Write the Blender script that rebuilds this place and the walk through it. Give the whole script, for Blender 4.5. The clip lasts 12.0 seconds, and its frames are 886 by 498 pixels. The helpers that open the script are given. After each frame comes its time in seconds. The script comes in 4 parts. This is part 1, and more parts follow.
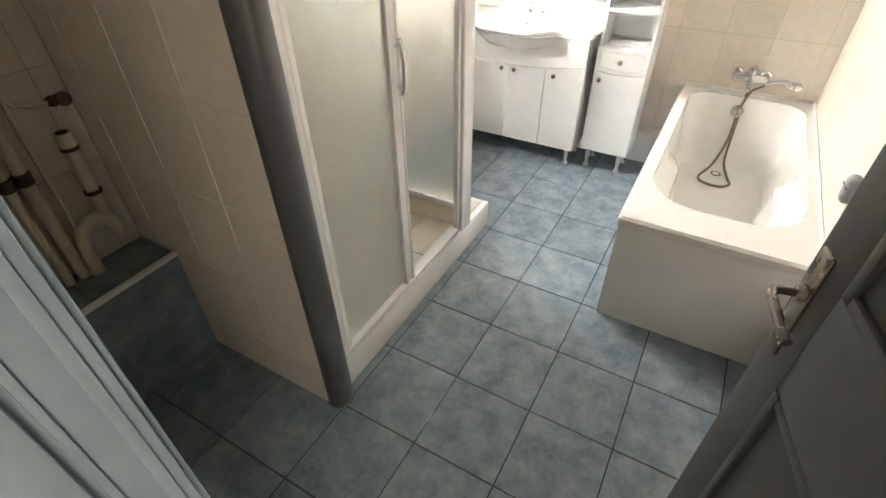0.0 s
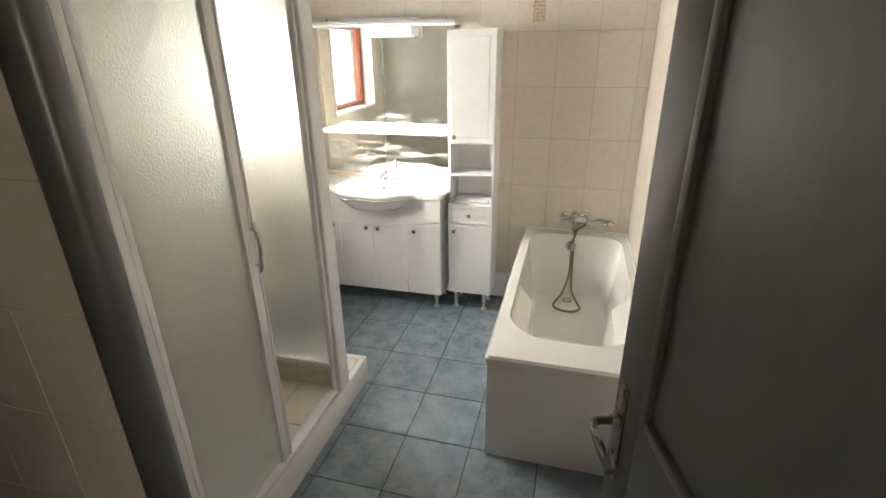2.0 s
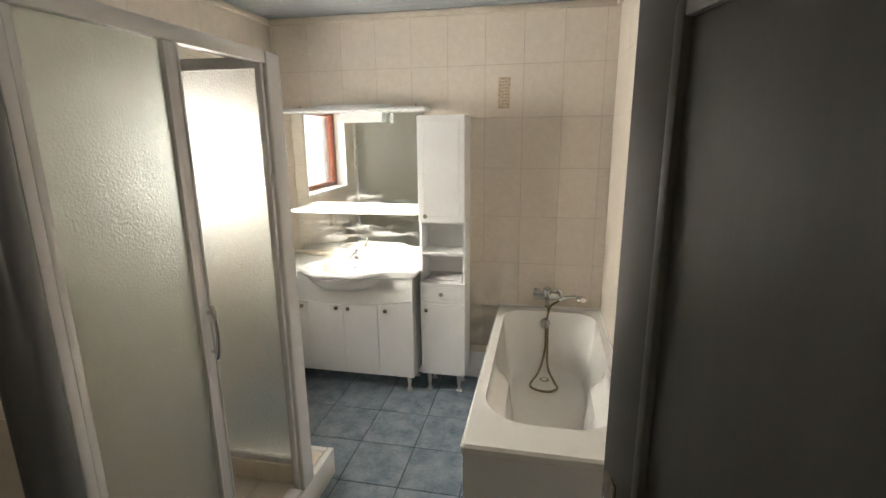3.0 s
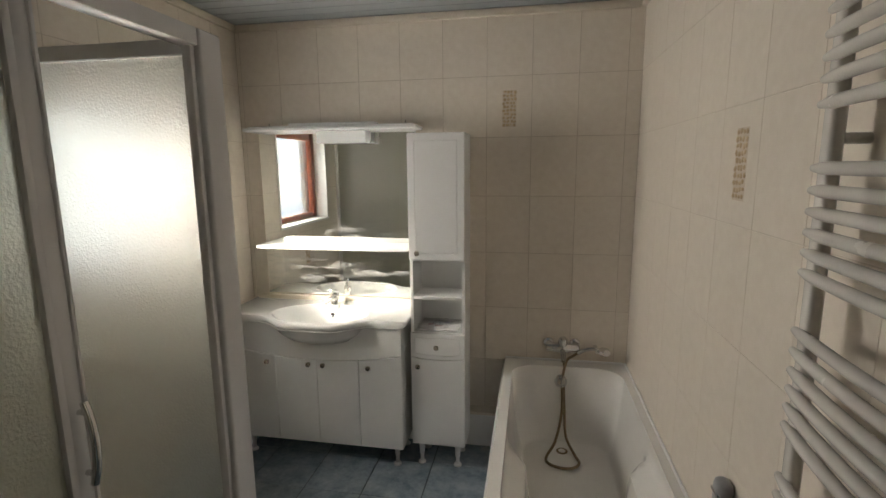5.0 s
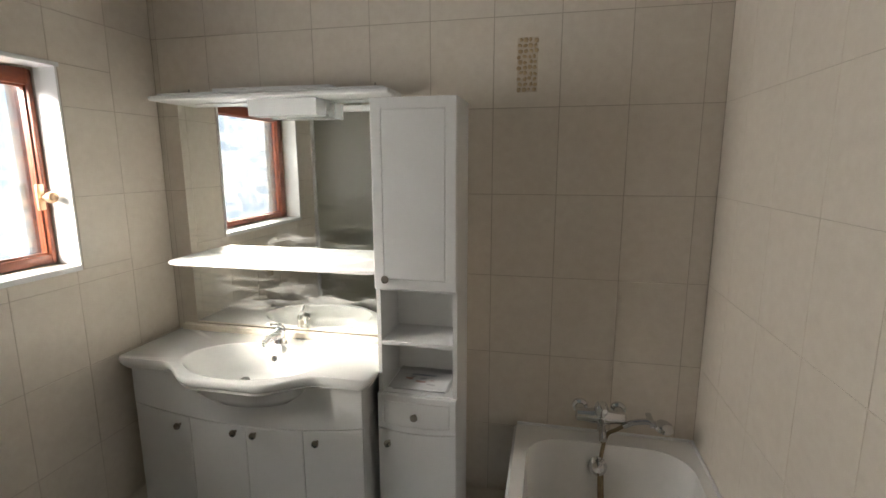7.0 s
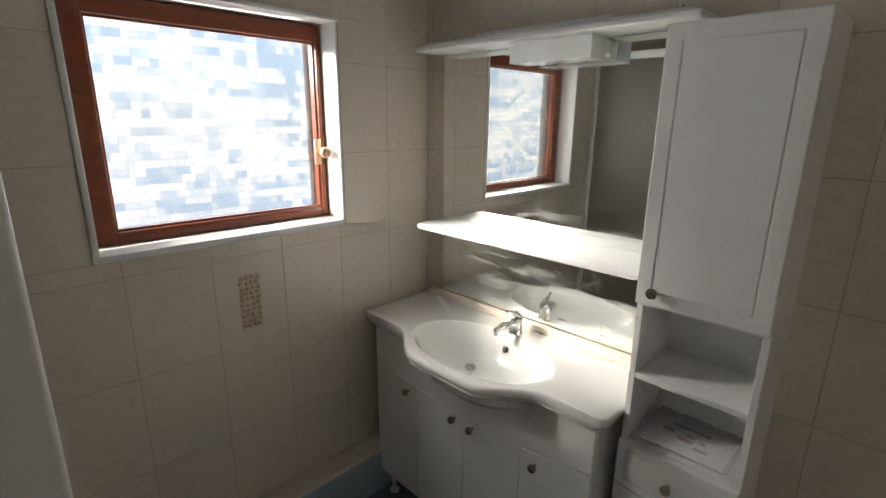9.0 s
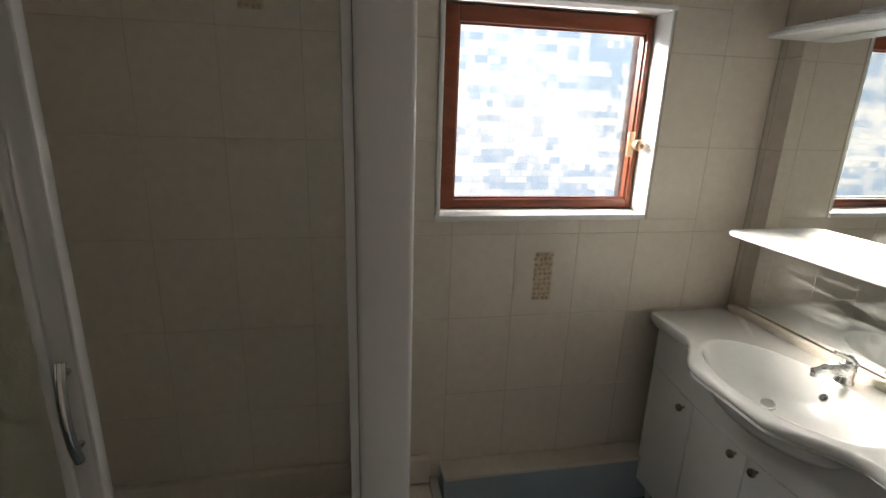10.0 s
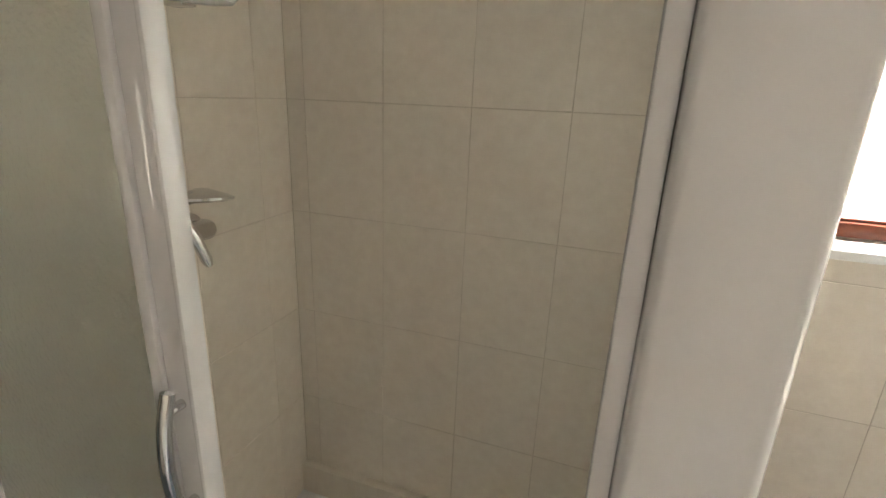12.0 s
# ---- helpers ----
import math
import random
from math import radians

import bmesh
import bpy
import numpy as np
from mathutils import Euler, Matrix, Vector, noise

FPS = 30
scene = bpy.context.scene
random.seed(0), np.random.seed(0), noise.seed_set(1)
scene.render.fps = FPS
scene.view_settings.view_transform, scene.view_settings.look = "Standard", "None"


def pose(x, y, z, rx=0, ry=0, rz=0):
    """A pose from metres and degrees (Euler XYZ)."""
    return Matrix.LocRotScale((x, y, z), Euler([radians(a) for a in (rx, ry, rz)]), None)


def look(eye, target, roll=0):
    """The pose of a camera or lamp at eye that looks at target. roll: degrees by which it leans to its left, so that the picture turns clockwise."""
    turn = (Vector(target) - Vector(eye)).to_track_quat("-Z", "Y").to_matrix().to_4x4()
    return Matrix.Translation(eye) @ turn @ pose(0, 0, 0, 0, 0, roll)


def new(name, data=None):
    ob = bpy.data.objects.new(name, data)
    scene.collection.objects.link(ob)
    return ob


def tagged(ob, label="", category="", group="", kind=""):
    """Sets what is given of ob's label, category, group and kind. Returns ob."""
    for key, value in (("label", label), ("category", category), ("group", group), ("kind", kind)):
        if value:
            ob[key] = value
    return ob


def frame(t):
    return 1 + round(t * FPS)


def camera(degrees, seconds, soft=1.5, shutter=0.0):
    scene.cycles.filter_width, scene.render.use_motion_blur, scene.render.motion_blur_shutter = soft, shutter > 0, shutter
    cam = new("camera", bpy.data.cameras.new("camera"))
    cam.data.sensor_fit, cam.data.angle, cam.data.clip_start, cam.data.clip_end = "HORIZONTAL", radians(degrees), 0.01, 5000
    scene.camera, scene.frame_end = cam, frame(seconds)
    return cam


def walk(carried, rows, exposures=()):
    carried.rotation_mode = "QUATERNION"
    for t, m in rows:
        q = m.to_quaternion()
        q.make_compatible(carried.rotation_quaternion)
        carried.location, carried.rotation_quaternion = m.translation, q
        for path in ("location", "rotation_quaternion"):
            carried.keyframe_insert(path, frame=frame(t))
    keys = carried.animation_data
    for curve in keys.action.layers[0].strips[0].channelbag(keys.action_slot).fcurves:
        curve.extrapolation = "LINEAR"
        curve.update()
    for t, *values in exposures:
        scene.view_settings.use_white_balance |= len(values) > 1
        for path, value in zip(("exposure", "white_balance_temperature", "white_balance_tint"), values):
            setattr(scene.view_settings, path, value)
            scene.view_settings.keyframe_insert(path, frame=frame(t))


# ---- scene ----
cam = camera(84.9, 12.0)
PATH = [
    (0, (0.1, 0.082, 1.687), (-0.682, 1.423, 0.427), -0.9),
    (0.5, (0.133, 0.101, 1.718), (-0.509, 1.551, 0.499), -0.9),
    (1, (0.152, 0.1, 1.745), (-0.441, 1.636, 0.61), -0.9),
    (1.5, (0.17, 0.088, 1.77), (-0.375, 1.744, 0.79), -0.6),
    (2, (0.198, 0.085, 1.781), (-0.284, 1.867, 1.011), -0.7),
    (2.5, (0.211, 0.102, 1.787), (-0.215, 1.964, 1.195), -0.7),
    (3, (0.202, 0.131, 1.771), (-0.197, 2.034, 1.304), -0.6),
    (3.2, (0.195, 0.161, 1.766), (-0.197, 2.075, 1.34), -0.6),
    (4.8, (0.069, 0.546, 1.716), (-0.286, 2.485, 1.377), -0.7),
    (5, (0.055, 0.646, 1.703), (-0.3, 2.586, 1.368), -0.5),
    (5.5, (-0.019, 0.852, 1.68), (-0.35, 2.797, 1.348), -0.3),
    (6, (-0.036, 1.12, 1.686), (-0.419, 3.051, 1.337), -0.4),
    (6.5, (-0.009, 1.314, 1.67), (-0.402, 3.245, 1.325), -0.3),
    (6.7, (0.028, 1.395, 1.659), (-0.372, 3.326, 1.321), -0.2),
    (8.3, (-0.107, 1.921, 1.693), (-0.952, 3.651, 1.153), -0.0),
    (8.5, (-0.126, 1.926, 1.702), (-1.104, 3.585, 1.162), 0.3),
    (9, (-0.104, 1.949, 1.664), (-1.471, 3.314, 1.146), 0.6),
    (9.5, (-0.074, 1.904, 1.659), (-1.773, 2.813, 1.122), 1.2),
    (10, (-0.051, 1.877, 1.637), (-1.937, 2.251, 1.09), 1.9),
    (10.4, (-0.09, 1.882, 1.624), (-2.006, 1.881, 1.049), 2.0),
    (10.5, (-0.127, 1.857, 1.619), (-2.04, 1.813, 1.036), 2.6),
    (11, (-0.274, 1.823, 1.586), (-2.163, 1.496, 1.015), 2.1),
    (11.5, (-0.414, 1.81, 1.582), (-2.266, 1.329, 1.002), 2.1),
    (12, (-0.499, 1.853, 1.562), (-2.3, 1.231, 0.954), 2.3),
]
EXPOSURES = [
    (0.0, 5.15, 6450, 10), (1.0, 5.1, 6500, 10), (1.5, 4.75, 6550, 10), (2.5, 4.15, 6650, 10), (3.2, 3.85, 6700, 10),
    (4.8, 2.95, 6700, 10), (6.5, 2.9, 6550, 10), (8.5, 2.45, 6400, 10), (9.5, 2.15, 6350, 10), (10.0, 2.35, 6450, 10),
    (10.5, 3.3, 6550, 10), (11.0, 3.5, 6450, 10), (12.0, 4.2, 6650, 10),
]
walk(cam, [(t, look(eye, target, roll)) for t, eye, target, roll in PATH], EXPOSURES)

# ---- light: sky and one sun through the window ----
SUN_WAY = Vector((0.68, 0.70, -0.36)).normalized()
world = bpy.data.worlds.new("world")
scene.world = world
world.use_nodes = True
sky = world.node_tree.nodes.new("ShaderNodeTexSky")
sky.sky_type, sky.sun_disc = "NISHITA", False
sky.sun_elevation, sky.sun_rotation = math.asin(-SUN_WAY.z), math.atan2(-SUN_WAY.x, -SUN_WAY.y)
world.node_tree.links.new(sky.outputs[0], world.node_tree.nodes["Background"].inputs[0])
world.node_tree.nodes["Background"].inputs[1].default_value = 0.10
sun = new("sun", bpy.data.lights.new("sun", "SUN"))
sun.data.energy, sun.data.angle, sun.data.color = 5.0, radians(28.0), (1.0, 0.92, 0.81)
sun.matrix_world = look(-SUN_WAY * 20, (0, 0, 0))


def daylight(name, eye, target, wide, high, watts, colour):
    """An area lamp that stands in for daylight at an opening."""
    lamp_ob = new(name, bpy.data.lights.new(name, "AREA"))
    lamp_ob.data.shape, lamp_ob.data.size, lamp_ob.data.size_y = "RECTANGLE", wide, high
    lamp_ob.data.energy, lamp_ob.data.color = watts, colour
    lamp_ob.matrix_world = look(eye, target)


daylight("window_daylight", (-2.00, 2.50, 1.64), (0.0, 2.50, 1.64), 3.00, 1.40, 27.0, (1.0, 0.96, 0.90))
# added fill on the unseen landing, for the door frame and door
daylight("landing_fill_light", (1.48, -0.9, 1.5), (0.0, -0.9, 1.5), 0.78, 0.95, 0.50, (1.0, 0.88, 0.74))


# ---- materials ----
def material(name, dark, light, rough=0.5, metal=0.0, scale=8.0, fine=60.0, bump=0.1, stretch=(1, 1, 1), rough_var=0.08, coat=0.0, contrast=1.0, per_object=0.0):
    """Two colours mixed by coarse and fine noise, with bump and uneven gloss."""
    m = bpy.data.materials.new(name)
    m.use_nodes = True
    t = m.node_tree
    b = t.nodes["Principled BSDF"]

    def node(kind, **values):
        n = t.nodes.new(kind)
        for k, v in values.items():
            n.inputs[k].default_value = v
        return n
    co, info = node("ShaderNodeTexCoord"), node("ShaderNodeObjectInfo")
    spread = node("ShaderNodeVectorMath")
    spread.operation = "MULTIPLY_ADD"
    cmb = node("ShaderNodeCombineXYZ")
    for k in range(3):
        t.links.new(info.outputs["Random"], cmb.inputs[k])
    t.links.new(cmb.outputs[0], spread.inputs[0])
    spread.inputs[1].default_value = (37, 53, 71)
    mp = node("ShaderNodeMapping")
    mp.inputs["Scale"].default_value = stretch
    t.links.new(co.outputs["Object"], mp.inputs["Vector"])
    t.links.new(mp.outputs[0], spread.inputs[2])
    big = node("ShaderNodeTexNoise", Scale=scale, Detail=5.0, Roughness=0.6)
    small = node("ShaderNodeTexNoise", Scale=fine, Detail=3.0, Roughness=0.6)
    for n in (big, small):
        t.links.new(spread.outputs[0], n.inputs["Vector"])
    add = node("ShaderNodeMath")
    add.operation = "MULTIPLY_ADD"
    add.inputs[1].default_value = 0.35
    t.links.new(small.outputs["Fac"], add.inputs[0])
    t.links.new(big.outputs["Fac"], add.inputs[2])
    rng = node("ShaderNodeMapRange")
    rng.inputs["From Min"].default_value, rng.inputs["From Max"].default_value = 0.67 - 0.3 / contrast, 0.67 + 0.3 / contrast
    t.links.new(add.outputs[0], rng.inputs["Value"])
    mix = node("ShaderNodeMix")
    mix.data_type = "RGBA"
    mix.inputs["A"].default_value, mix.inputs["B"].default_value = (*dark, 1), (*light, 1)
    t.links.new(rng.outputs[0], mix.inputs["Factor"])
    if per_object:
        hsv = node("ShaderNodeHueSaturation")
        vr = node("ShaderNodeMapRange")
        vr.inputs["To Min"].default_value, vr.inputs["To Max"].default_value = 1 - per_object, 1 + per_object
        t.links.new(info.outputs["Random"], vr.inputs["Value"])
        t.links.new(vr.outputs[0], hsv.inputs["Value"])
        t.links.new(mix.outputs["Result"], hsv.inputs["Color"])
        t.links.new(hsv.outputs[0], b.inputs["Base Color"])
    else:
        t.links.new(mix.outputs["Result"], b.inputs["Base Color"])
    rr = node("ShaderNodeMapRange")
    rr.inputs["To Min"].default_value, rr.inputs["To Max"].default_value = max(0.02, rough - rough_var), min(1, rough + rough_var)
    t.links.new(big.outputs["Fac"], rr.inputs["Value"])
    t.links.new(rr.outputs[0], b.inputs["Roughness"])
    b.inputs["Metallic"].default_value = metal
    b.inputs["Coat Weight"].default_value = coat
    if bump:
        bp = node("ShaderNodeBump", Strength=bump, Distance=0.002)
        t.links.new(add.outputs[0], bp.inputs["Height"])
        t.links.new(bp.outputs[0], b.inputs["Normal"])
    return m


def glass(name, tint, rough, scale, bump, distance=0.002, cells=False, weight=1.0):
    """Clear or frosted glass with relief; cells also carry painted sky colour."""
    m = bpy.data.materials.new(name)
    m.use_nodes = True
    t = m.node_tree
    b = t.nodes["Principled BSDF"]
    b.inputs["Base Color"].default_value = (*tint, 1)
    b.inputs["Roughness"].default_value = rough
    b.inputs["Transmission Weight"].default_value = weight
    b.inputs["IOR"].default_value = 1.45
    co = t.nodes.new("ShaderNodeTexCoord")
    bp = t.nodes.new("ShaderNodeBump")
    bp.inputs["Strength"].default_value, bp.inputs["Distance"].default_value = bump, distance
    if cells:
        # pressed mosaic pattern: small oblong facets of random height and tint
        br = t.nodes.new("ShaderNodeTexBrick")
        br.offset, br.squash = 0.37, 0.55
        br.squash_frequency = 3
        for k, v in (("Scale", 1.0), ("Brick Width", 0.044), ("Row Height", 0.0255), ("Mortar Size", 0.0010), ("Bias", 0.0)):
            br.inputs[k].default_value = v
        # cell colours paint in sky blue and white glare; dark tint dims the view
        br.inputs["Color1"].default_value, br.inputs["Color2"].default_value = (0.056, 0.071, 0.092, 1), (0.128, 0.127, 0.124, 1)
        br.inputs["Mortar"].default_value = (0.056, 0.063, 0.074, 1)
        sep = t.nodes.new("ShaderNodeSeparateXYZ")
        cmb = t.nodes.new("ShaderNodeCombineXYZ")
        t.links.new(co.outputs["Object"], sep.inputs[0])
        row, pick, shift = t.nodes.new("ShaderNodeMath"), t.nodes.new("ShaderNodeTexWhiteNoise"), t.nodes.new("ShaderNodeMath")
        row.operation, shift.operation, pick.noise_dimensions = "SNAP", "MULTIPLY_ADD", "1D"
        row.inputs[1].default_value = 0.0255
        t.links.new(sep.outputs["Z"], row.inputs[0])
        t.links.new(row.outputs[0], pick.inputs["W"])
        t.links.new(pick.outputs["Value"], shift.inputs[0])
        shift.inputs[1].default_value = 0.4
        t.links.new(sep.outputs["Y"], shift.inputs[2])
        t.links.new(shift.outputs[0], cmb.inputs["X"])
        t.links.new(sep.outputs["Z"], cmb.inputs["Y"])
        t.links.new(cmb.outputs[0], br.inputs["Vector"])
        # noise gathers the painted sky blue and white into patches
        sky_patch = t.nodes.new("ShaderNodeTexNoise")
        sky_patch.inputs["Scale"].default_value = 2.6
        t.links.new(cmb.outputs[0], sky_patch.inputs["Vector"])
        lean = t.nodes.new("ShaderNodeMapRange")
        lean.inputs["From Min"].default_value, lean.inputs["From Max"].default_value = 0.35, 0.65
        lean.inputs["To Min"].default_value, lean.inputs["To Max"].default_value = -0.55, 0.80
        t.links.new(sky_patch.outputs["Fac"], lean.inputs["Value"])
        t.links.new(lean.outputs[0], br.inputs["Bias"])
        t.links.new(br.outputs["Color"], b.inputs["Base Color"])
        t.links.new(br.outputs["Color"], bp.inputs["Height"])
    else:
        n = t.nodes.new("ShaderNodeTexNoise")
        n.inputs["Scale"].default_value, n.inputs["Detail"].default_value = scale, 2.0
        t.links.new(co.outputs["Object"], n.inputs["Vector"])
        t.links.new(n.outputs["Fac"], bp.inputs["Height"])
    t.links.new(bp.outputs[0], b.inputs["Normal"])
    return m


M_WALLTILE = material("beige_wall_tile", (0.695, 0.620, 0.525), (0.785, 0.717, 0.625), 0.34, scale=3.0, fine=30.0, bump=0.10, stretch=(9, 9, 1.2), coat=0.15, per_object=0.012)
M_GROUT = material("wall_grout", (0.45, 0.38, 0.30), (0.56, 0.485, 0.40), 0.85, scale=14, fine=150, bump=0.3)
M_FLOORTILE = material("slate_blue_floor_tile", (0.140, 0.184, 0.222), (0.280, 0.328, 0.362), 0.17, scale=10.0, fine=48.0, bump=0.2, contrast=1.55, rough_var=0.10, per_object=0.05)
M_FLOORGROUT = material("dark_floor_grout", (0.02, 0.022, 0.025), (0.05, 0.055, 0.06), 0.9, scale=20, fine=160, bump=0.3)
M_CEIL = material("grey_ceiling_board", (0.30, 0.33, 0.35), (0.38, 0.41, 0.43), 0.45, scale=3, fine=40, bump=0.05, stretch=(1, 6, 1))
M_PLASTER = material("cream_plaster", (0.62, 0.55, 0.45), (0.74, 0.68, 0.58), 0.8, scale=5, fine=90, bump=0.3)
M_WHITE = material("white_lacquer", (0.80, 0.80, 0.79), (0.86, 0.86, 0.85), 0.32, scale=5, fine=120, bump=0.03, coat=0.2)
M_CERAMIC = material("white_ceramic", (0.78, 0.78, 0.76), (0.86, 0.86, 0.84), 0.12, scale=4, fine=50, bump=0.02, rough_var=0.05, coat=0.5)
M_ACRYLIC = material("ivory_bath_acrylic", (0.78, 0.765, 0.73), (0.85, 0.835, 0.80), 0.18, scale=4, fine=60, bump=0.02, coat=0.4)
M_PROFILE = material("white_shower_profile", (0.76, 0.745, 0.745), (0.83, 0.815, 0.815), 0.09, scale=3, fine=80, bump=0.03, coat=0.5)
M_GREYPIPE = material("dark_grey_gloss_paint", (0.078, 0.080, 0.083), (0.112, 0.114, 0.117), 0.34, scale=6, fine=40, bump=0.15, coat=0.2)
M_DOOR = material("grey_door_paint", (0.122, 0.121, 0.118), (0.158, 0.156, 0.152), 0.45, scale=4, fine=60, bump=0.12, stretch=(4, 4, 0.8))
M_JAMB = material("pale_blue_grey_paint", (0.34, 0.42, 0.48), (0.43, 0.52, 0.58), 0.45, scale=6, fine=60, bump=0.15)
M_WOOD = material("red_mahogany_stain", (0.12, 0.022, 0.008), (0.27, 0.070, 0.026), 0.35, scale=6, fine=50, bump=0.15, stretch=(4, 1, 4), coat=0.25)
M_CHROME = material("chrome", (0.62, 0.62, 0.62), (0.75, 0.75, 0.75), 0.1, metal=1.0, bump=0, rough_var=0.06)
M_NICKEL = material("brushed_nickel", (0.30, 0.265, 0.225), (0.42, 0.38, 0.33), 0.27, metal=1.0, scale=20, fine=200, bump=0.03)
M_HOSE = material("ribbed_steel_hose", (0.15, 0.105, 0.06), (0.30, 0.23, 0.145), 0.3, metal=0.9, scale=40, fine=300, bump=0.3)
# near-black for discs that stand for the shade inside small openings
M_HOLESHADE = material("black_hole_shade", (0.01, 0.01, 0.01), (0.02, 0.02, 0.02), 0.6, bump=0)
M_BONE = material("aged_brass_handle", (0.50, 0.33, 0.20), (0.66, 0.47, 0.31), 0.3, metal=0.55, scale=20, fine=90, bump=0.05)
M_MOSAICBED = material("beige_mosaic_grout", (0.58, 0.49, 0.38), (0.68, 0.59, 0.48), 0.85, scale=20, fine=120, bump=0.3)
M_PEBBLE = material("pebble_stone", (0.38, 0.26, 0.14), (0.66, 0.53, 0.35), 0.45, scale=30, fine=120, bump=0.3)
M_PVC = material("cream_painted_pipe", (0.60, 0.53, 0.40), (0.72, 0.66, 0.53), 0.45, scale=12, fine=90, bump=0.15)
M_RUST = material("rusty_iron_valve", (0.05, 0.03, 0.02), (0.16, 0.10, 0.07), 0.6, metal=0.5, scale=30, fine=120, bump=0.5)
M_COPPER = material("dull_copper", (0.30, 0.15, 0.08), (0.45, 0.25, 0.15), 0.35, metal=0.9, scale=20, fine=90, bump=0.1)
M_RADIATOR = material("white_enamel", (0.70, 0.67, 0.62), (0.78, 0.75, 0.70), 0.25, scale=8, fine=90, bump=0.02, coat=0.3)
M_PAPER = material("printed_paper", (0.70, 0.70, 0.70), (0.80, 0.80, 0.80), 0.6, scale=8, fine=90, bump=0.1)
M_INKBLUE = material("dull_blue_print", (0.05, 0.08, 0.14), (0.09, 0.13, 0.20), 0.6, bump=0)
M_INKRED = material("dull_red_print", (0.30, 0.06, 0.03), (0.40, 0.10, 0.05), 0.6, bump=0)
M_INKGREY = material("grey_print", (0.18, 0.18, 0.18), (0.26, 0.26, 0.26), 0.6, bump=0)
M_GREYPLASTIC = material("grey_plastic", (0.22, 0.22, 0.23), (0.32, 0.32, 0.33), 0.3, scale=10, fine=100, bump=0.05)
M_STONE = material("tan_render_outside", (0.34, 0.26, 0.18), (0.45, 0.36, 0.26), 0.9, scale=3, fine=30, bump=0.4)
M_GROUND = material("pale_gravel_ground", (0.20, 0.18, 0.15), (0.32, 0.29, 0.25), 0.95, scale=2, fine=30, bump=0.4)
M_FROST = glass("frosted_shower_glass", (0.95, 0.98, 0.935), 0.42, 130, 1.0)
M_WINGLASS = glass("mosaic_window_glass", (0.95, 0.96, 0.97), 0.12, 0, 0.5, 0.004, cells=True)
# cream tint warms what the added landing opening lets in
M_FILTERPANE = glass("cream_filter_glass", (0.50, 0.42, 0.32), 0.5, 90, 0.6)
M_STEEL = material("satin_steel", (0.66, 0.66, 0.65), (0.78, 0.78, 0.77), 0.30, metal=0.7, scale=20, fine=200, bump=0.02)
M_CLEAR = material("milky_acrylic", (0.80, 0.81, 0.80), (0.86, 0.87, 0.86), 0.12, bump=0)
M_CLEAR.node_tree.nodes["Principled BSDF"].inputs["Alpha"].default_value = 0.45
M_FILM = material("crinkled_clear_film", (0.80, 0.80, 0.80), (0.88, 0.88, 0.88), 0.10, bump=0.2)
M_FILM.node_tree.nodes["Principled BSDF"].inputs["Alpha"].default_value = 0.22
M_MIRROR = bpy.data.materials.new("mirror_silver")
M_MIRROR.use_nodes = True
M_MIRROR.node_tree.nodes["Principled BSDF"].inputs["Base Color"].default_value = (0.86, 0.88, 0.86, 1)
M_MIRROR.node_tree.nodes["Principled BSDF"].inputs["Metallic"].default_value = 1.0
mt = M_MIRROR.node_tree
m_co, m_map, m_no = mt.nodes.new("ShaderNodeTexCoord"), mt.nodes.new("ShaderNodeMapping"), mt.nodes.new("ShaderNodeTexNoise")
m_map.inputs["Scale"].default_value = (3.0, 1.0, 14.0)
m_no.inputs["Scale"].default_value, m_no.inputs["Detail"].default_value, m_no.inputs["Distortion"].default_value = 1.6, 6.0, 0.8
m_sep, m_low, m_wipe, m_mul, m_out = mt.nodes.new("ShaderNodeSeparateXYZ"), mt.nodes.new("ShaderNodeMapRange"), mt.nodes.new("ShaderNodeMapRange"), mt.nodes.new("ShaderNodeMath"), mt.nodes.new("ShaderNodeMapRange")
mt.links.new(m_co.outputs["Object"], m_map.inputs["Vector"])
mt.links.new(m_map.outputs[0], m_no.inputs["Vector"])
mt.links.new(m_co.outputs["Object"], m_sep.inputs[0])
# wiped lime smears on the lower part of the mirror
for n_, a_, b_ in ((m_low, 0.46, 0.34), (m_wipe, 0.48, 0.85)):
    n_.inputs["From Min"].default_value, n_.inputs["From Max"].default_value = a_, b_
mt.links.new(m_sep.outputs["Z"], m_low.inputs["Value"])
mt.links.new(m_no.outputs["Fac"], m_wipe.inputs["Value"])
m_mul.operation = "MULTIPLY"
mt.links.new(m_low.outputs[0], m_mul.inputs[0])
mt.links.new(m_wipe.outputs[0], m_mul.inputs[1])
m_out.inputs["To Min"].default_value, m_out.inputs["To Max"].default_value = 0.015, 0.34
mt.links.new(m_mul.outputs[0], m_out.inputs["Value"])
mt.links.new(m_out.outputs[0], mt.nodes["Principled BSDF"].inputs["Roughness"])
m_film = mt.nodes.new("ShaderNodeMapRange")
m_film.inputs["To Min"].default_value, m_film.inputs["To Max"].default_value = 1.0, 0.62
mt.links.new(m_mul.outputs[0], m_film.inputs["Value"])
mt.links.new(m_film.outputs[0], mt.nodes["Principled BSDF"].inputs["Metallic"])

# ---- building helpers ----
WORLD_AT = {}


def thing(name, at, label, category, group="", kind=""):
    ob = new(name)
    ob.location = at
    ob.empty_display_size = 0.05
    WORLD_AT[ob] = Vector(at)
    return tagged(ob, label, category, group, kind)


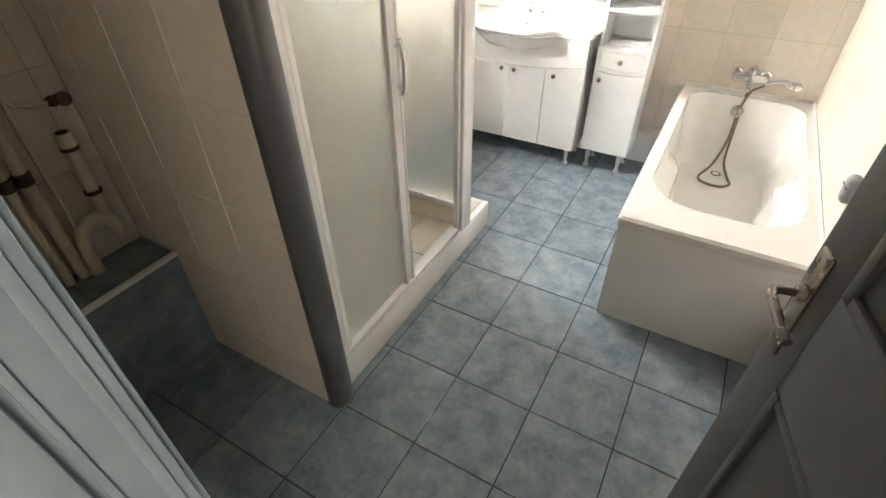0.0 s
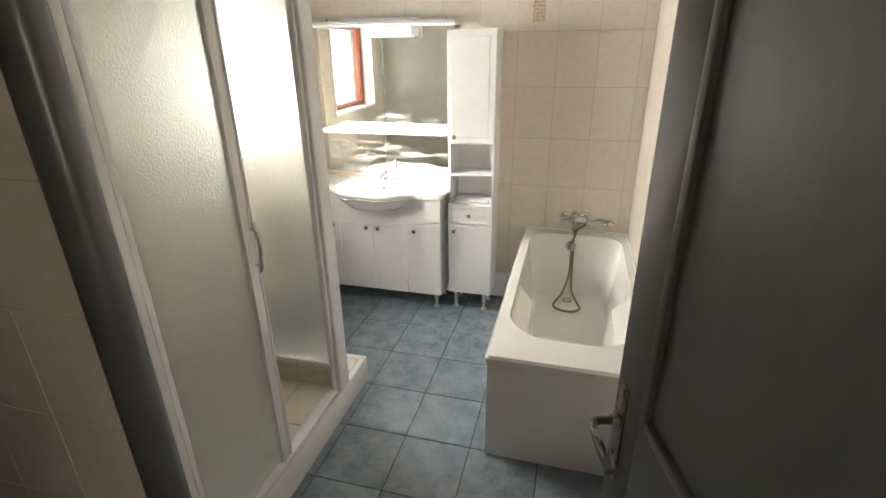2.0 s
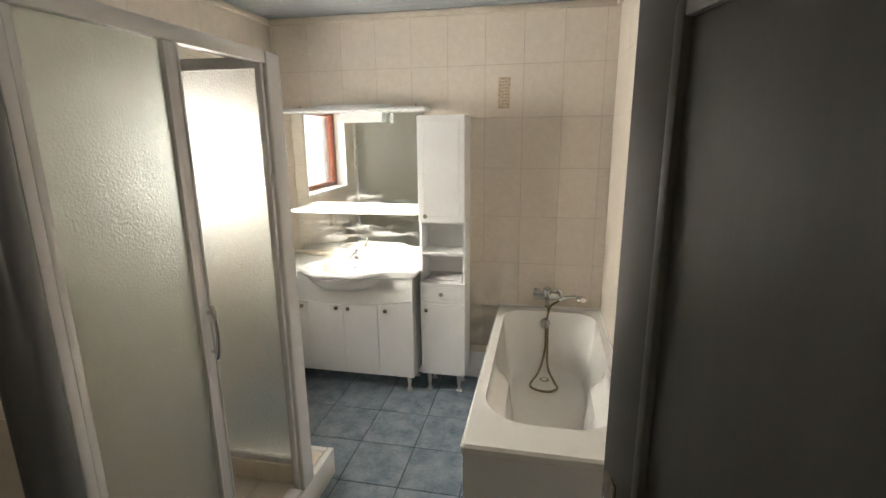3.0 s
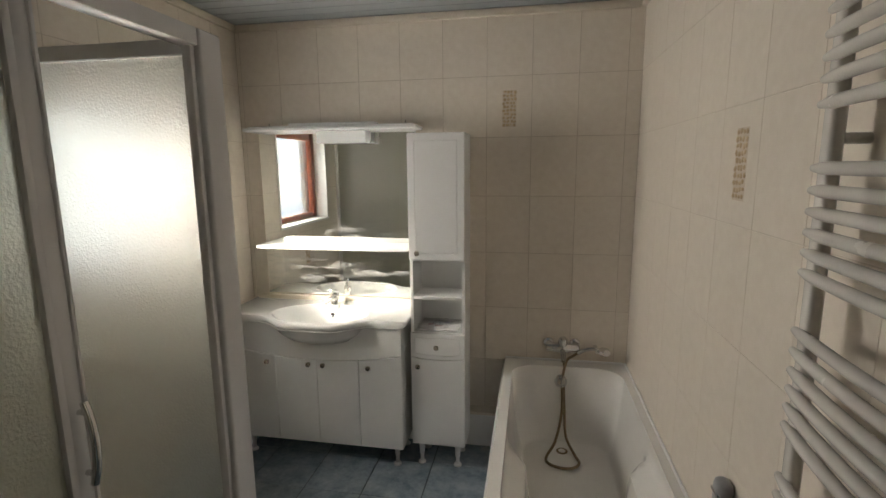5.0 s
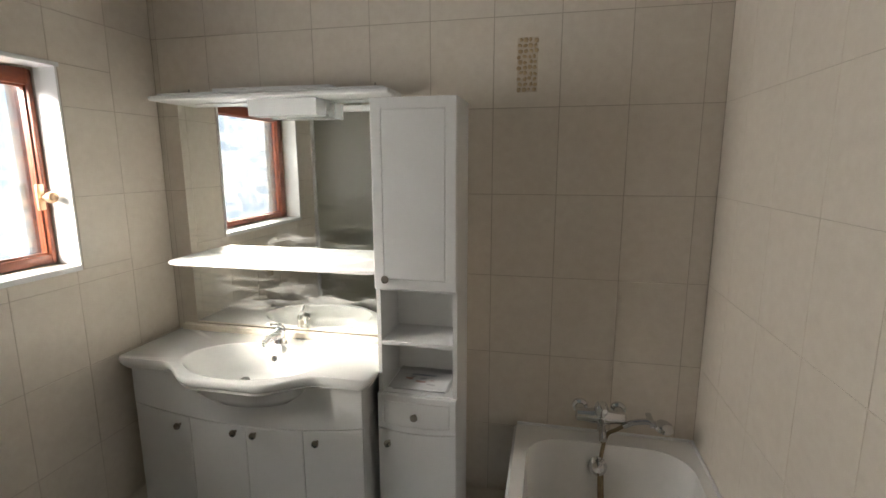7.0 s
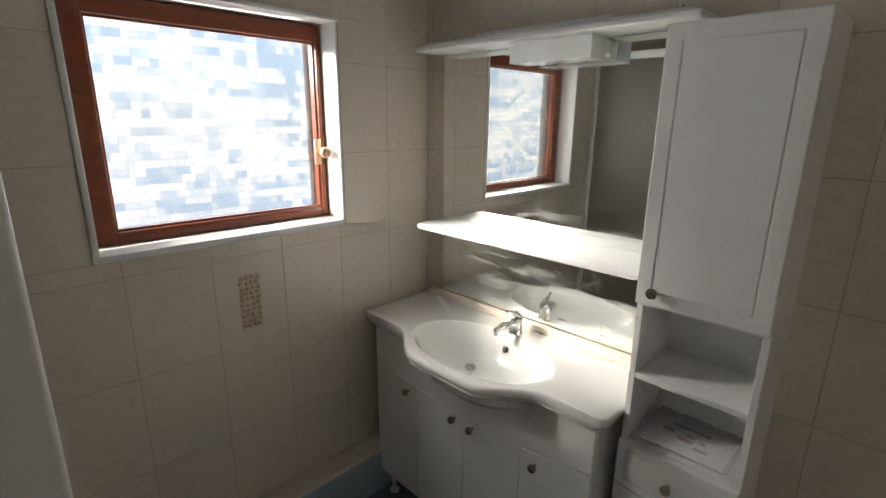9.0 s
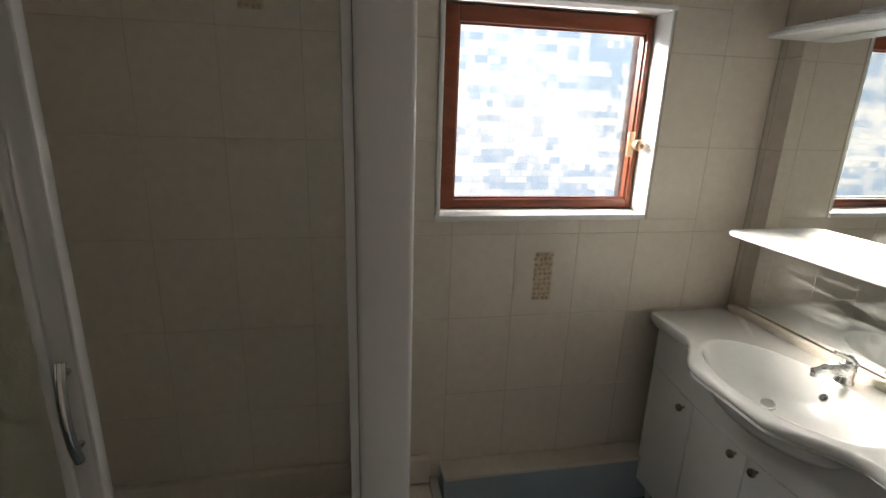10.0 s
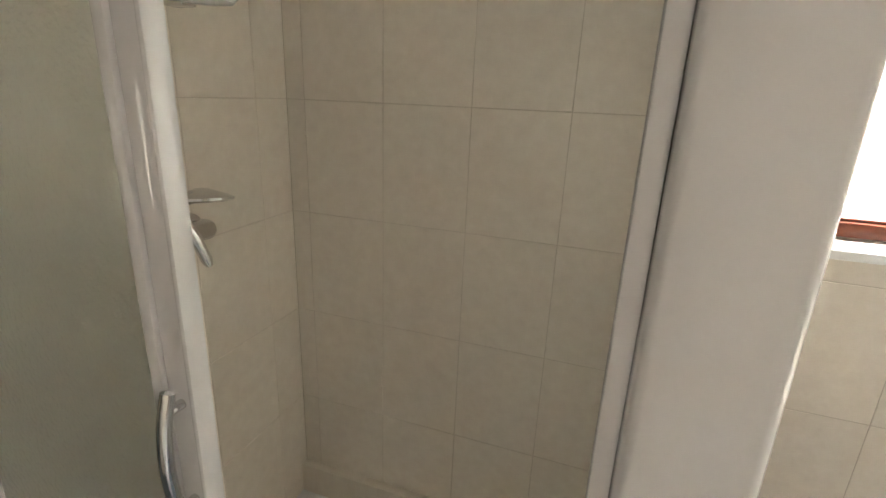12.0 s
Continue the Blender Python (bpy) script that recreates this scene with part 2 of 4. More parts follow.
def finish(name, bm, mat, smooth=True):
    me = bpy.data.meshes.new(name)
    bm.to_mesh(me)
    bm.free()
    for m in (mat if isinstance(mat, (list, tuple)) else [mat]):
        me.materials.append(m)
    if smooth:
        me.polygons.foreach_set("use_smooth", [True] * len(me.polygons))
        me.set_sharp_from_angle(angle=radians(38))
    return me


def part(name, bm, mat, parent, label=""):
    """Links a bmesh, given in world metres, as one mesh under a thing or a part."""
    at = WORLD_AT[parent]
    bmesh.ops.translate(bm, vec=-at, verts=bm.verts)
    ob = new(name, finish(name, bm, mat))
    ob.parent = parent
    WORLD_AT[ob] = at
    return tagged(ob, label)


def whole(name, bm, mat, label, category="", group="", kind="", at=None):
    """A thing that is one single mesh, or a piece of the setting."""
    at = Vector(at or (0, 0, 0))
    bmesh.ops.translate(bm, vec=-at, verts=bm.verts)
    ob = new(name, finish(name, bm, mat))
    ob.location = at
    WORLD_AT[ob] = at
    return tagged(ob, label, category, group, kind)


def box(bm, x0, x1, y0, y1, z0, z1, bevel=0.0, seg=2):
    v = [bm.verts.new((x, y, z)) for x in (x0, x1) for y in (y0, y1) for z in (z0, z1)]
    fs = [bm.faces.new([v[i] for i in q]) for q in ((0, 1, 3, 2), (4, 6, 7, 5), (0, 4, 5, 1), (2, 3, 7, 6), (0, 2, 6, 4), (1, 5, 7, 3))]
    if bevel:
        es = list({e for f in fs for e in f.edges})
        bmesh.ops.bevel(bm, geom=es, offset=bevel, segments=seg, affect="EDGES", profile=0.5)
    return bm


def boxes(*bounds, bevel=0.0, seg=2):
    bm = bmesh.new()
    for b in bounds:
        box(bm, *b, bevel=bevel, seg=seg)
    return bm


def loft(bm, loops, closed=True, cap0=True, cap1=True):
    rings = [[bm.verts.new(p) for p in loop] for loop in loops]
    n = len(rings[0])
    for a, b in zip(rings, rings[1:]):
        for i in range(n if closed else n - 1):
            j = (i + 1) % n
            bm.faces.new((a[i], a[j], b[j], b[i]))
    if cap0:
        bm.faces.new(rings[0][::-1])
    if cap1:
        bm.faces.new(rings[-1])
    return bm


def tube(bm, pts, r, seg=12):
    """A round tube along points; r is one radius or one for each point."""
    pts = [Vector(p) for p in pts]
    rs = r if isinstance(r, (list, tuple)) else [r] * len(pts)
    up = None
    loops = []
    for i, p in enumerate(pts):
        d = (pts[min(i + 1, len(pts) - 1)] - pts[max(i - 1, 0)]).normalized()
        if up is None:
            up = d.orthogonal().normalized()
        up = (up - d * up.dot(d)).normalized()
        side = d.cross(up)
        loops.append([p + rs[i] * (math.cos(2 * math.pi * k / seg) * up + math.sin(2 * math.pi * k / seg) * side) for k in range(seg)])
    loft(bm, loops)
    bmesh.ops.recalc_face_normals(bm, faces=bm.faces)
    return bm


def cyl(p0, p1, r, seg=20, r1=None, bm=None):
    return tube(bm or bmesh.new(), [p0, p1], [r, r if r1 is None else r1], seg)


def curve(pts, n=8):
    """A smooth run of points through pts (Catmull-Rom)."""
    p = [Vector(q) for q in pts]
    p = [2 * p[0] - p[1]] + p + [2 * p[-1] - p[-2]]
    out = []
    for i in range(1, len(p) - 2):
        a, b, c, d = p[i - 1:i + 3]
        for k in range(n):
            t = k / n
            out.append(0.5 * (2 * b + (c - a) * t + (2 * a - 5 * b + 4 * c - d) * t * t + (3 * b - 3 * c + d - a) * t ** 3))
    return out + [p[-2]]


def turned(profile, centre, axis=(0, 0, 1), seg=24):
    """A turned piece: (radius, height along the axis) pairs from the centre."""
    axis = Vector(axis).normalized()
    u = axis.orthogonal().normalized()
    w = axis.cross(u)
    c = Vector(centre)
    bm = bmesh.new()
    loft(bm, [[c + axis * h + max(r, 0.0003) * (math.cos(2 * math.pi * k / seg) * u + math.sin(2 * math.pi * k / seg) * w) for k in range(seg)] for r, h in profile])
    bmesh.ops.recalc_face_normals(bm, faces=bm.faces)
    return bm


def rounded_rect(x0, x1, y0, y1, r, z, n=6):
    rr = r if isinstance(r, (list, tuple)) else [r] * 4
    out = []
    for (cx, cy, a0), q in zip(((x1 - rr[0], y1 - rr[0], 0), (x0 + rr[1], y1 - rr[1], 90), (x0 + rr[2], y0 + rr[2], 180), (x1 - rr[3], y0 + rr[3], 270)), rr):
        for k in range(n + 1):
            a = radians(a0 + 90 * k / n)
            out.append(Vector((cx + q * math.cos(a), cy + q * math.sin(a), z)))
    return out


def recalc(bm):
    bmesh.ops.recalc_face_normals(bm, faces=bm.faces)
    return bm


# ---- the room ----
XL, XR, YB, YD, ZC = -1.73, 0.618, 3.47, 0.155, 2.547
WIN = (2.190, 3.006, 1.274, 2.003)          # window opening: y0, y1, z0, z1
DOOR_X0, DOOR_X1, DOOR_H = -0.270, 0.538, 2.04
PART_Y0, PART_Y1, PART_X = 0.815, 0.930, -0.86
floor = whole("floor", boxes((XL, XR, YD, YB, -0.12, -0.004), (DOOR_X0 - 0.6, DOOR_X1 + 0.9, -1.6, YD, -0.12, -0.003)), M_FLOORGROUT, "slate blue ceramic floor with dark joints", "floor", kind="structure")
ceiling_bm = bmesh.new()
k = 0
y = YD - 1.9
while y < YB + 0.02:
    box(ceiling_bm, XL - 0.02, XR + 0.02, y, y + 0.094, ZC, ZC + 0.02, bevel=0.004, seg=1)
    y += 0.1
box(ceiling_bm, XL - 0.35, XR + 1.0, -1.75, YB + 0.2, ZC + 0.012, ZC + 0.08)
ceiling = whole("ceiling", ceiling_bm, M_CEIL, "blue-grey boarded ceiling with narrow grooves", "ceiling", kind="structure")
wall_north = whole("wall_north", boxes((XL - 0.3, XR + 0.2, YB + 0.0012, YB + 0.2, 0, ZC)), M_GROUT, "beige tiled wall behind the washbasin and bath", "wall", kind="structure")
wy0, wy1, wz0, wz1 = WIN
wall_west = whole("wall_west", boxes((XL - 0.24, XL - 0.0012, YD - 0.1, wy0, 0, ZC), (XL - 0.24, XL - 0.0012, wy1, YB, 0, ZC), (XL - 0.24, XL - 0.0012, wy0, wy1, 0, wz0), (XL - 0.24, XL - 0.0012, wy0, wy1, wz1, ZC)), M_GROUT, "beige tiled outer wall with a small window", "wall", kind="structure")
wall_east = whole("wall_east", boxes((XR + 0.0012, XR + 0.2, YD - 0.1, YB, 0, ZC)), M_GROUT, "beige tiled wall along the bath", "wall", kind="structure")
wall_south = whole("wall_south", boxes((XL, DOOR_X0 - 0.05, YD - 0.1, YD, 0, ZC), (DOOR_X1 + 0.05, XR, YD - 0.1, YD, 0, ZC), (DOOR_X0 - 0.05, DOOR_X1 + 0.05, YD - 0.1, YD, DOOR_H + 0.05, ZC)), M_PLASTER, "cream plastered wall with the doorway", "wall", kind="structure")
wall_partition = whole("wall_partition", boxes((XL, PART_X, PART_Y0 + 0.0012, PART_Y1 - 0.0012, 0, ZC)), M_GROUT, "tiled partition beside the shower", "wall", kind="structure")
# unseen landing behind the doorway; its opening is added to let light in
hall_x0, hall_x1 = DOOR_X0 - 0.6, DOOR_X1 + 0.9
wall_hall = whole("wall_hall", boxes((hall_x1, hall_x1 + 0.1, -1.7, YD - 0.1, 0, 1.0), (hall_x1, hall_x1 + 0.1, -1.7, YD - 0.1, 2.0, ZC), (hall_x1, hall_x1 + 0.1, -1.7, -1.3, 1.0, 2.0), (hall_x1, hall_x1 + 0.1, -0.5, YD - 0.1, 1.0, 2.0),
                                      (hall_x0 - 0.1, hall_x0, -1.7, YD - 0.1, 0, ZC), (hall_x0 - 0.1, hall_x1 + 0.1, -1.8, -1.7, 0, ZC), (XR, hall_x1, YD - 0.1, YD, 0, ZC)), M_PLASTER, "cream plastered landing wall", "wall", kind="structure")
# window added out of view; its pane filters the landing's light warm
added_hall_window = thing("added_window_2", (hall_x1, -0.9, 1.0), "added landing window, out of view, with cream light-filtering glass", "window", kind="structure")
part("window_frame", boxes((hall_x1 + 0.05, hall_x1 + 0.09, -1.3, -1.26, 1.0, 2.0), (hall_x1 + 0.05, hall_x1 + 0.09, -0.54, -0.5, 1.0, 2.0), (hall_x1 + 0.05, hall_x1 + 0.09, -1.26, -0.54, 1.0, 1.04), (hall_x1 + 0.05, hall_x1 + 0.09, -1.26, -0.54, 1.96, 2.0), bevel=0.003), M_WOOD, added_hall_window)
part("pane", boxes((hall_x1 + 0.066, hall_x1 + 0.072, -1.262, -0.538, 1.038, 1.962)), M_FILTERPANE, added_hall_window)

# cornice under the ceiling
cornice = thing("trim", (XL, YB, ZC), "cream moulded cornice along the ceiling", "trim", kind="structure")
for x0, x1, y0, y1 in ((XL, XR, YB - 0.028, YB), (XL, XL + 0.028, PART_Y1, YB - 0.03), (XR - 0.028, XR, YD, YB - 0.03)):
    part("moulding", boxes((x0, x1, y0, y1, ZC - 0.042, ZC - 0.001), bevel=0.009, seg=2), M_PLASTER, cornice)

# boxed-in pipe plinth along the window wall and behind the cabinets
plinth = thing("baseboard", (XL, 2.6, 0), "low boxed-in pipe plinth with beige tiled top", "plinth", kind="structure")
part("front_panel", boxes((XL, XL + 0.10, 2.225, YB - 0.09, 0, 0.205), bevel=0.003, seg=1), M_JAMB, plinth, "pale grey painted front")
part("top_slab", boxes((XL, XL + 0.108, 2.225, YB - 0.082, 0.207, 0.225), bevel=0.004, seg=1), M_WALLTILE, plinth, "beige tiled top")
part("front_panel", boxes((XL, -0.105, YB - 0.08, YB, 0, 0.205), bevel=0.003, seg=1), M_WHITE, plinth)
part("top_slab", boxes((XL, -0.105, YB - 0.088, YB, 0.207, 0.225), bevel=0.004, seg=1), M_WALLTILE, plinth, "beige tiled top")

# tiled box in the niche left of the partition
niche = thing("pipe_ledge", (-1.6, 0.5, 0), "slate-tiled pipe ledge with white edge strip", "ledge", kind="structure")
part("body", boxes((XL, -1.515, YD, PART_Y0, 0, 0.515), bevel=0.002, seg=1), M_FLOORTILE, niche)
part("edge_strip", boxes((-1.530, -1.508, YD, PART_Y0, 0.503, 0.522), bevel=0.004, seg=2), M_WHITE, niche, "white plastic edge strip")

# grey pipe column at the end of the partition
col = thing("pipe_column", (-0.840, 0.860, 0), "dark grey painted round pipe at the partition's end", "column")
part("shaft", cyl((-0.840, 0.860, 0), (-0.840, 0.860, ZC), 0.051, 32), M_GREYPIPE, col)
part("foot_ring", turned([(0.051, 0), (0.055, 0), (0.055, 0.006), (0.051, 0.01)], (-0.840, 0.860, 0), seg=32), M_GREYPIPE, col)

# ---- window ----
window = thing("window_1", (XL - 0.1, (wy0 + wy1) / 2, wz0), "small red-brown timber window with mosaic-pattern glass", "window", kind="structure")
FX0, FX1 = XL - 0.155, XL - 0.095
gy0, gy1, gz0, gz1 = 2.262, 2.980, 1.318, 1.937


def four(bm, x0, x1, o, i, bevel):
    """Four rails between an outer and an inner rectangle (y0, y1, z0, z1)."""
    box(bm, x0, x1, o[0], i[0], o[2], o[3], bevel=bevel)
    box(bm, x0, x1, i[1], o[1], o[2], o[3], bevel=bevel)
    box(bm, x0 + 0.0005, x1 - 0.0005, i[0] - 0.001, i[1] + 0.001, o[2], i[2], bevel=bevel)
    box(bm, x0 + 0.0005, x1 - 0.0005, i[0] - 0.001, i[1] + 0.001, i[3], o[3], bevel=bevel)
    return bm


wframe = part("window_frame", four(bmesh.new(), FX0 - 0.02, FX1 - 0.022, (wy0 + 0.004, wy1 - 0.004, wz0 + 0.004, wz1 - 0.004), (wy0 + 0.034, wy1 - 0.034, wz0 + 0.034, wz1 - 0.034), 0.003), M_WOOD, window)
part("sash", four(bmesh.new(), FX0, FX1, (wy0 + 0.010, wy1 - 0.006, wz0 + 0.008, wz1 - 0.010), (gy0, gy1, gz0, gz1), 0.006), M_WOOD, window)
part("glazing_bead", four(bmesh.new(), FX1 - 0.026, FX1 - 0.014, (gy0 - 0.004, gy1 + 0.004, gz0 - 0.004, gz1 + 0.004), (gy0 + 0.007, gy1 - 0.007, gz0 + 0.007, gz1 - 0.007), 0.002), M_WOOD, window)
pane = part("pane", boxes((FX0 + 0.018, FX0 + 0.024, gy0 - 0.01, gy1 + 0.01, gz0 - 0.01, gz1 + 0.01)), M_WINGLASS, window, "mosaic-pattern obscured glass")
# daylight passes the pane untinted; its dark tint only dims what is seen
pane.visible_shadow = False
part("window_sill", boxes((XL - 0.094, XL + 0.010, wy0 - 0.016, wy1 + 0.002, wz0 - 0.020, wz0 + 0.002), bevel=0.004), M_WHITE, window, "white plastic sill strip")
part("reveal", boxes((XL - 0.094, XL + 0.006, wy1 - 0.003, wy1 + 0.006, wz0 + 0.003, wz1 + 0.012), bevel=0.003), M_WHITE, window, "white reveal lining")
part("reveal", boxes((XL - 0.094, XL + 0.006, wy0 - 0.014, wy0 + 0.003, wz0 + 0.003, wz1 + 0.012), bevel=0.003), M_WHITE, window, "white reveal lining")
part("reveal", boxes((XL - 0.094, XL + 0.009, wy0 - 0.016, wy1 + 0.014, wz1 - 0.002, wz1 + 0.014), bevel=0.003), M_WHITE, window, "white reveal lining")
hy, hz = 2.964, 1.535
wh = part("window_handle", boxes((FX1 - 0.001, FX1 + 0.010, hy - 0.014, hy + 0.014, hz - 0.048, hz + 0.048), bevel=0.004), M_BONE, window, "aged brass handle plate")
part("knob", turned([(0.009, 0), (0.009, 0.025), (0.020, 0.030), (0.022, 0.040), (0.018, 0.050), (0.010, 0.053), (0.004, 0.050)], (FX1 + 0.009, hy + 0.006, hz), (1, 0, 0)), M_BONE, wh)

# outside: ground and a neighbouring house front far beyond the glass
ground = whole("ground", boxes((-120, XL - 0.6, -90, 110, -3.2, -3.0)), M_GROUND, "pale gravel ground outside the window", "ground", kind="structure")
house = thing("neighbour_house", (-9, -7, -3), "tan rendered neighbouring house seen through glass", "house")
part("wall", boxes((-14, -9, -14, 0.5, -3, 3.5)), M_STONE, house)
part("roof", recalc(loft(bmesh.new(), [[Vector((-14.3, yy, 3.5)), Vector((-8.7, yy, 3.5)), Vector((-11.5, yy, 5.2))] for yy in (-14.3, 0.8)])), M_COPPER, house, "red tiled roof")

# ---- door leaf and frame ----
HINGE, ANGLE, DW, DT = Vector((0.536, 0.180, 0)), 14.9, 0.758, 0.04
DOOR_M = Matrix.Translation(HINGE) @ Matrix.Rotation(radians(90 + ANGLE), 4, "Z")   # local x runs to the latch, local y to the room's middle


def door_part(name, bm, mat, parent, label=""):
    bmesh.ops.transform(bm, matrix=DOOR_M, verts=bm.verts)
    return part(name, bm, mat, parent, label)


door = thing("door_1", HINGE, "grey painted panelled door standing open", "door", kind="structure")
leaf = bmesh.new()
st = 0.106
PANELS = ((st, DW - st, 1.180, 1.92), (st, DW - st, 0.20, 0.955))
box(leaf, 0, st, -DT / 2, DT / 2, 0.008, DOOR_H - 0.004, bevel=0.003)
box(leaf, DW - st, DW, -DT / 2, DT / 2, 0.008, DOOR_H - 0.004, bevel=0.003)
for z0, z1 in ((0.008, 0.20), (0.955, 1.180), (1.92, DOOR_H - 0.004)):
    box(leaf, st - 0.001, DW - st + 0.001, -DT / 2 + 0.0006, DT / 2 - 0.0006, z0, z1, bevel=0.002)
door_part("leaf_frame", leaf, M_DOOR, door)
for x0, x1, z0, z1 in PANELS:
    door_part("panel", boxes((x0 - 0.004, x1 + 0.004, -0.009, 0.009, z0 - 0.004, z1 + 0.004)), M_DOOR, door)
    for s in (1, -1):
        mb = bmesh.new()
        for a0, a1, c0, c1 in ((x0, x0 + 0.022, z0, z1), (x1 - 0.022, x1, z0, z1), (x0 + 0.022, x1 - 0.022, z0, z0 + 0.022), (x0 + 0.022, x1 - 0.022, z1 - 0.022, z1)):
            box(mb, a0, a1, min(0.008 * s, 0.0225 * s), max(0.008 * s, 0.0225 * s), c0, c1, bevel=0.005)
        door_part("panel_moulding", mb, M_DOOR, door)
hx, hz = DW - 0.038, 1.122
for s in (1, -1):
    f = s * DT / 2
    plate = door_part("door_handle", boxes((hx - 0.021, hx + 0.021, min(f, f + s * 0.007), max(f, f + s * 0.007), hz - 0.135, hz + 0.085), bevel=0.003), M_NICKEL, door, "brushed nickel handle plate")
    lev = tube(bmesh.new(), curve([(hx, f + s * 0.005, hz), (hx, f + s * 0.045, hz), (hx - 0.012, f + s * 0.056, hz), (hx - 0.06, f + s * 0.058, hz - 0.003), (hx - 0.112, f + s * 0.055, hz - 0.010)], 6), 0.0082, 14)
    door_part("lever", lev, M_NICKEL, plate)
    door_part("collar", turned([(0.016, 0), (0.016, 0.006), (0.012, 0.012)], (hx, f + s * 0.006, hz), (0, s, 0)), M_NICKEL, plate)
    # black disc in place of the keyhole's shaded inside
    door_part("keyhole", cyl((hx, f + s * 0.006, hz - 0.075), (hx, f + s * 0.0085, hz - 0.075), 0.006, 12), M_HOLESHADE, plate)
for z in (0.3, 1.0, 1.75):
    door_part("hinge", cyl((-0.006, -DT / 2 - 0.006, z - 0.05), (-0.006, -DT / 2 - 0.006, z + 0.05), 0.008, 12), M_NICKEL, door)

jamb = thing("door_frame", (DOOR_X0, YD, 0), "pale blue-grey painted moulded door frame", "door frame", kind="structure")
for x0, x1, nm in ((DOOR_X0 - 0.045, DOOR_X0, "jamb"), (DOOR_X1, DOOR_X1 + 0.045, "jamb")):
    part(nm, boxes((x0, x1, YD - 0.11, YD + 0.006, 0, DOOR_H + 0.045), bevel=0.004), M_JAMB, jamb)
part("head", boxes((DOOR_X0, DOOR_X1, YD - 0.11, YD + 0.006, DOOR_H, DOOR_H + 0.045), bevel=0.004), M_JAMB, jamb)
for x0, x1 in ((DOOR_X0 - 0.105, DOOR_X0 - 0.012), (DOOR_X1 + 0.012, XR - 0.002)):
    part("casing", boxes((x0, x1, YD, YD + 0.016, 0, DOOR_H + 0.10), bevel=0.006), M_JAMB, jamb)
    part("casing", boxes((x0, x1, YD - 0.128, YD - 0.1, 0, DOOR_H + 0.10), bevel=0.008), M_JAMB, jamb)
part("stop", boxes((DOOR_X0, DOOR_X0 + 0.012, YD - 0.10, YD - 0.060, 0, DOOR_H), bevel=0.004), M_JAMB, jamb)
for y0, y1 in ((YD - 0.052, YD - 0.044), (YD - 0.018, YD - 0.006)):
    part("bead", boxes((DOOR_X0, DOOR_X0 + 0.005, y0, y1, 0, DOOR_H), bevel=0.002), M_JAMB, jamb)

# ---- pipes in the niche ----
wp = thing("waste_pipe", (XL + 0.05, 0.72, 0.52), "cream waste pipe with bend and open upper end", "pipe")
part("riser", tube(bmesh.new(), [(XL + 0.05, 0.722, 0.66), (XL + 0.05, 0.722, 1.015)], 0.021, 18), M_PVC, wp)
part("socket", turned([(0.021, 0), (0.026, 0.003), (0.026, 0.05), (0.020, 0.05), (0.018, 0.01)], (XL + 0.05, 0.722, 0.965)), M_PVC, wp)
# black disc paints the shade inside the open pipe end
part("bore", cyl((XL + 0.05, 0.722, 1.0), (XL + 0.05, 0.722, 1.016), 0.018, 16), M_HOLESHADE, wp, "open end with a black disc for its inner shade")
part("bend", tube(bmesh.new(), curve([(XL + 0.06, 0.735, 0.62), (XL + 0.06, 0.728, 0.66), (XL + 0.06, 0.70, 0.70), (XL + 0.06, 0.655, 0.705), (XL + 0.06, 0.62, 0.675), (XL + 0.06, 0.606, 0.60), (XL + 0.06, 0.602, 0.516)], 6), 0.024, 18), M_PVC, wp)
for z in (0.79, 0.955):
    part("clamp", turned([(0.022, 0), (0.028, 0), (0.028, 0.012), (0.022, 0.012)], (XL + 0.05, 0.722, z)), M_RUST, wp, "rusty pipe clamp")
sv = thing("stop_valve", (XL, 0.765, 1.10), "corroded stop valve on a thin supply pipe", "valve")
part("body", tube(bmesh.new(), [(XL + 0.03, 0.735, 1.105), (XL + 0.03, 0.75, 1.105), (XL + 0.03, 0.76, 1.105), (XL + 0.03, 0.785, 1.105), (XL + 0.03, 0.80, 1.105)], [0.013, 0.019, 0.016, 0.02, 0.012], 10), M_RUST, sv)
part("handwheel", turned([(0.004, 0), (0.004, 0.03), (0.022, 0.032), (0.022, 0.042), (0.004, 0.044)], (XL + 0.04, 0.765, 1.105), (1, 0, 0.3), 12), M_RUST, sv)
part("supply_pipe", tube(bmesh.new(), curve([(XL + 0.03, 0.735, 1.105), (XL + 0.03, 0.69, 1.11), (XL + 0.03, 0.645, 1.125), (XL + 0.03, 0.625, 1.10), (XL + 0.03, 0.622, 0.52)], 6), 0.0075, 10), M_PVC, sv)
for y, r, nm in ((0.565, 0.020, "heating_pipe"), (0.515, 0.016, "heating_pipe")):
    hp = thing(nm, (XL + 0.04, y, 0.52), "cream painted upright pipe in the corner niche", "pipe", group="niche pipes")
    part("run", cyl((XL + 0.04, y, 0.516), (XL + 0.04, y, ZC), r, 16), M_PVC, hp)
    part("joint", turned([(r, 0), (r + 0.006, 0.004), (r + 0.006, 0.04), (r, 0.044)], (XL + 0.04, y, 0.9)), M_RUST, hp, "rusty pipe joint")
    part("bracket", boxes((XL, XL + 0.04, y - 0.008, y + 0.008, 1.3, 1.316)), M_RUST, hp)

# ---- shower ----
TZ = 0.150
tray = thing("shower_tray", (-1.3, 1.5, 0), "white ceramic shower tray behind a low tiled kerb", "shower tray")
lo = [rounded_rect(XL + 0.002, -0.875, PART_Y1 + 0.002, 1.625, 0.004, z) for z in (0.0, TZ)]
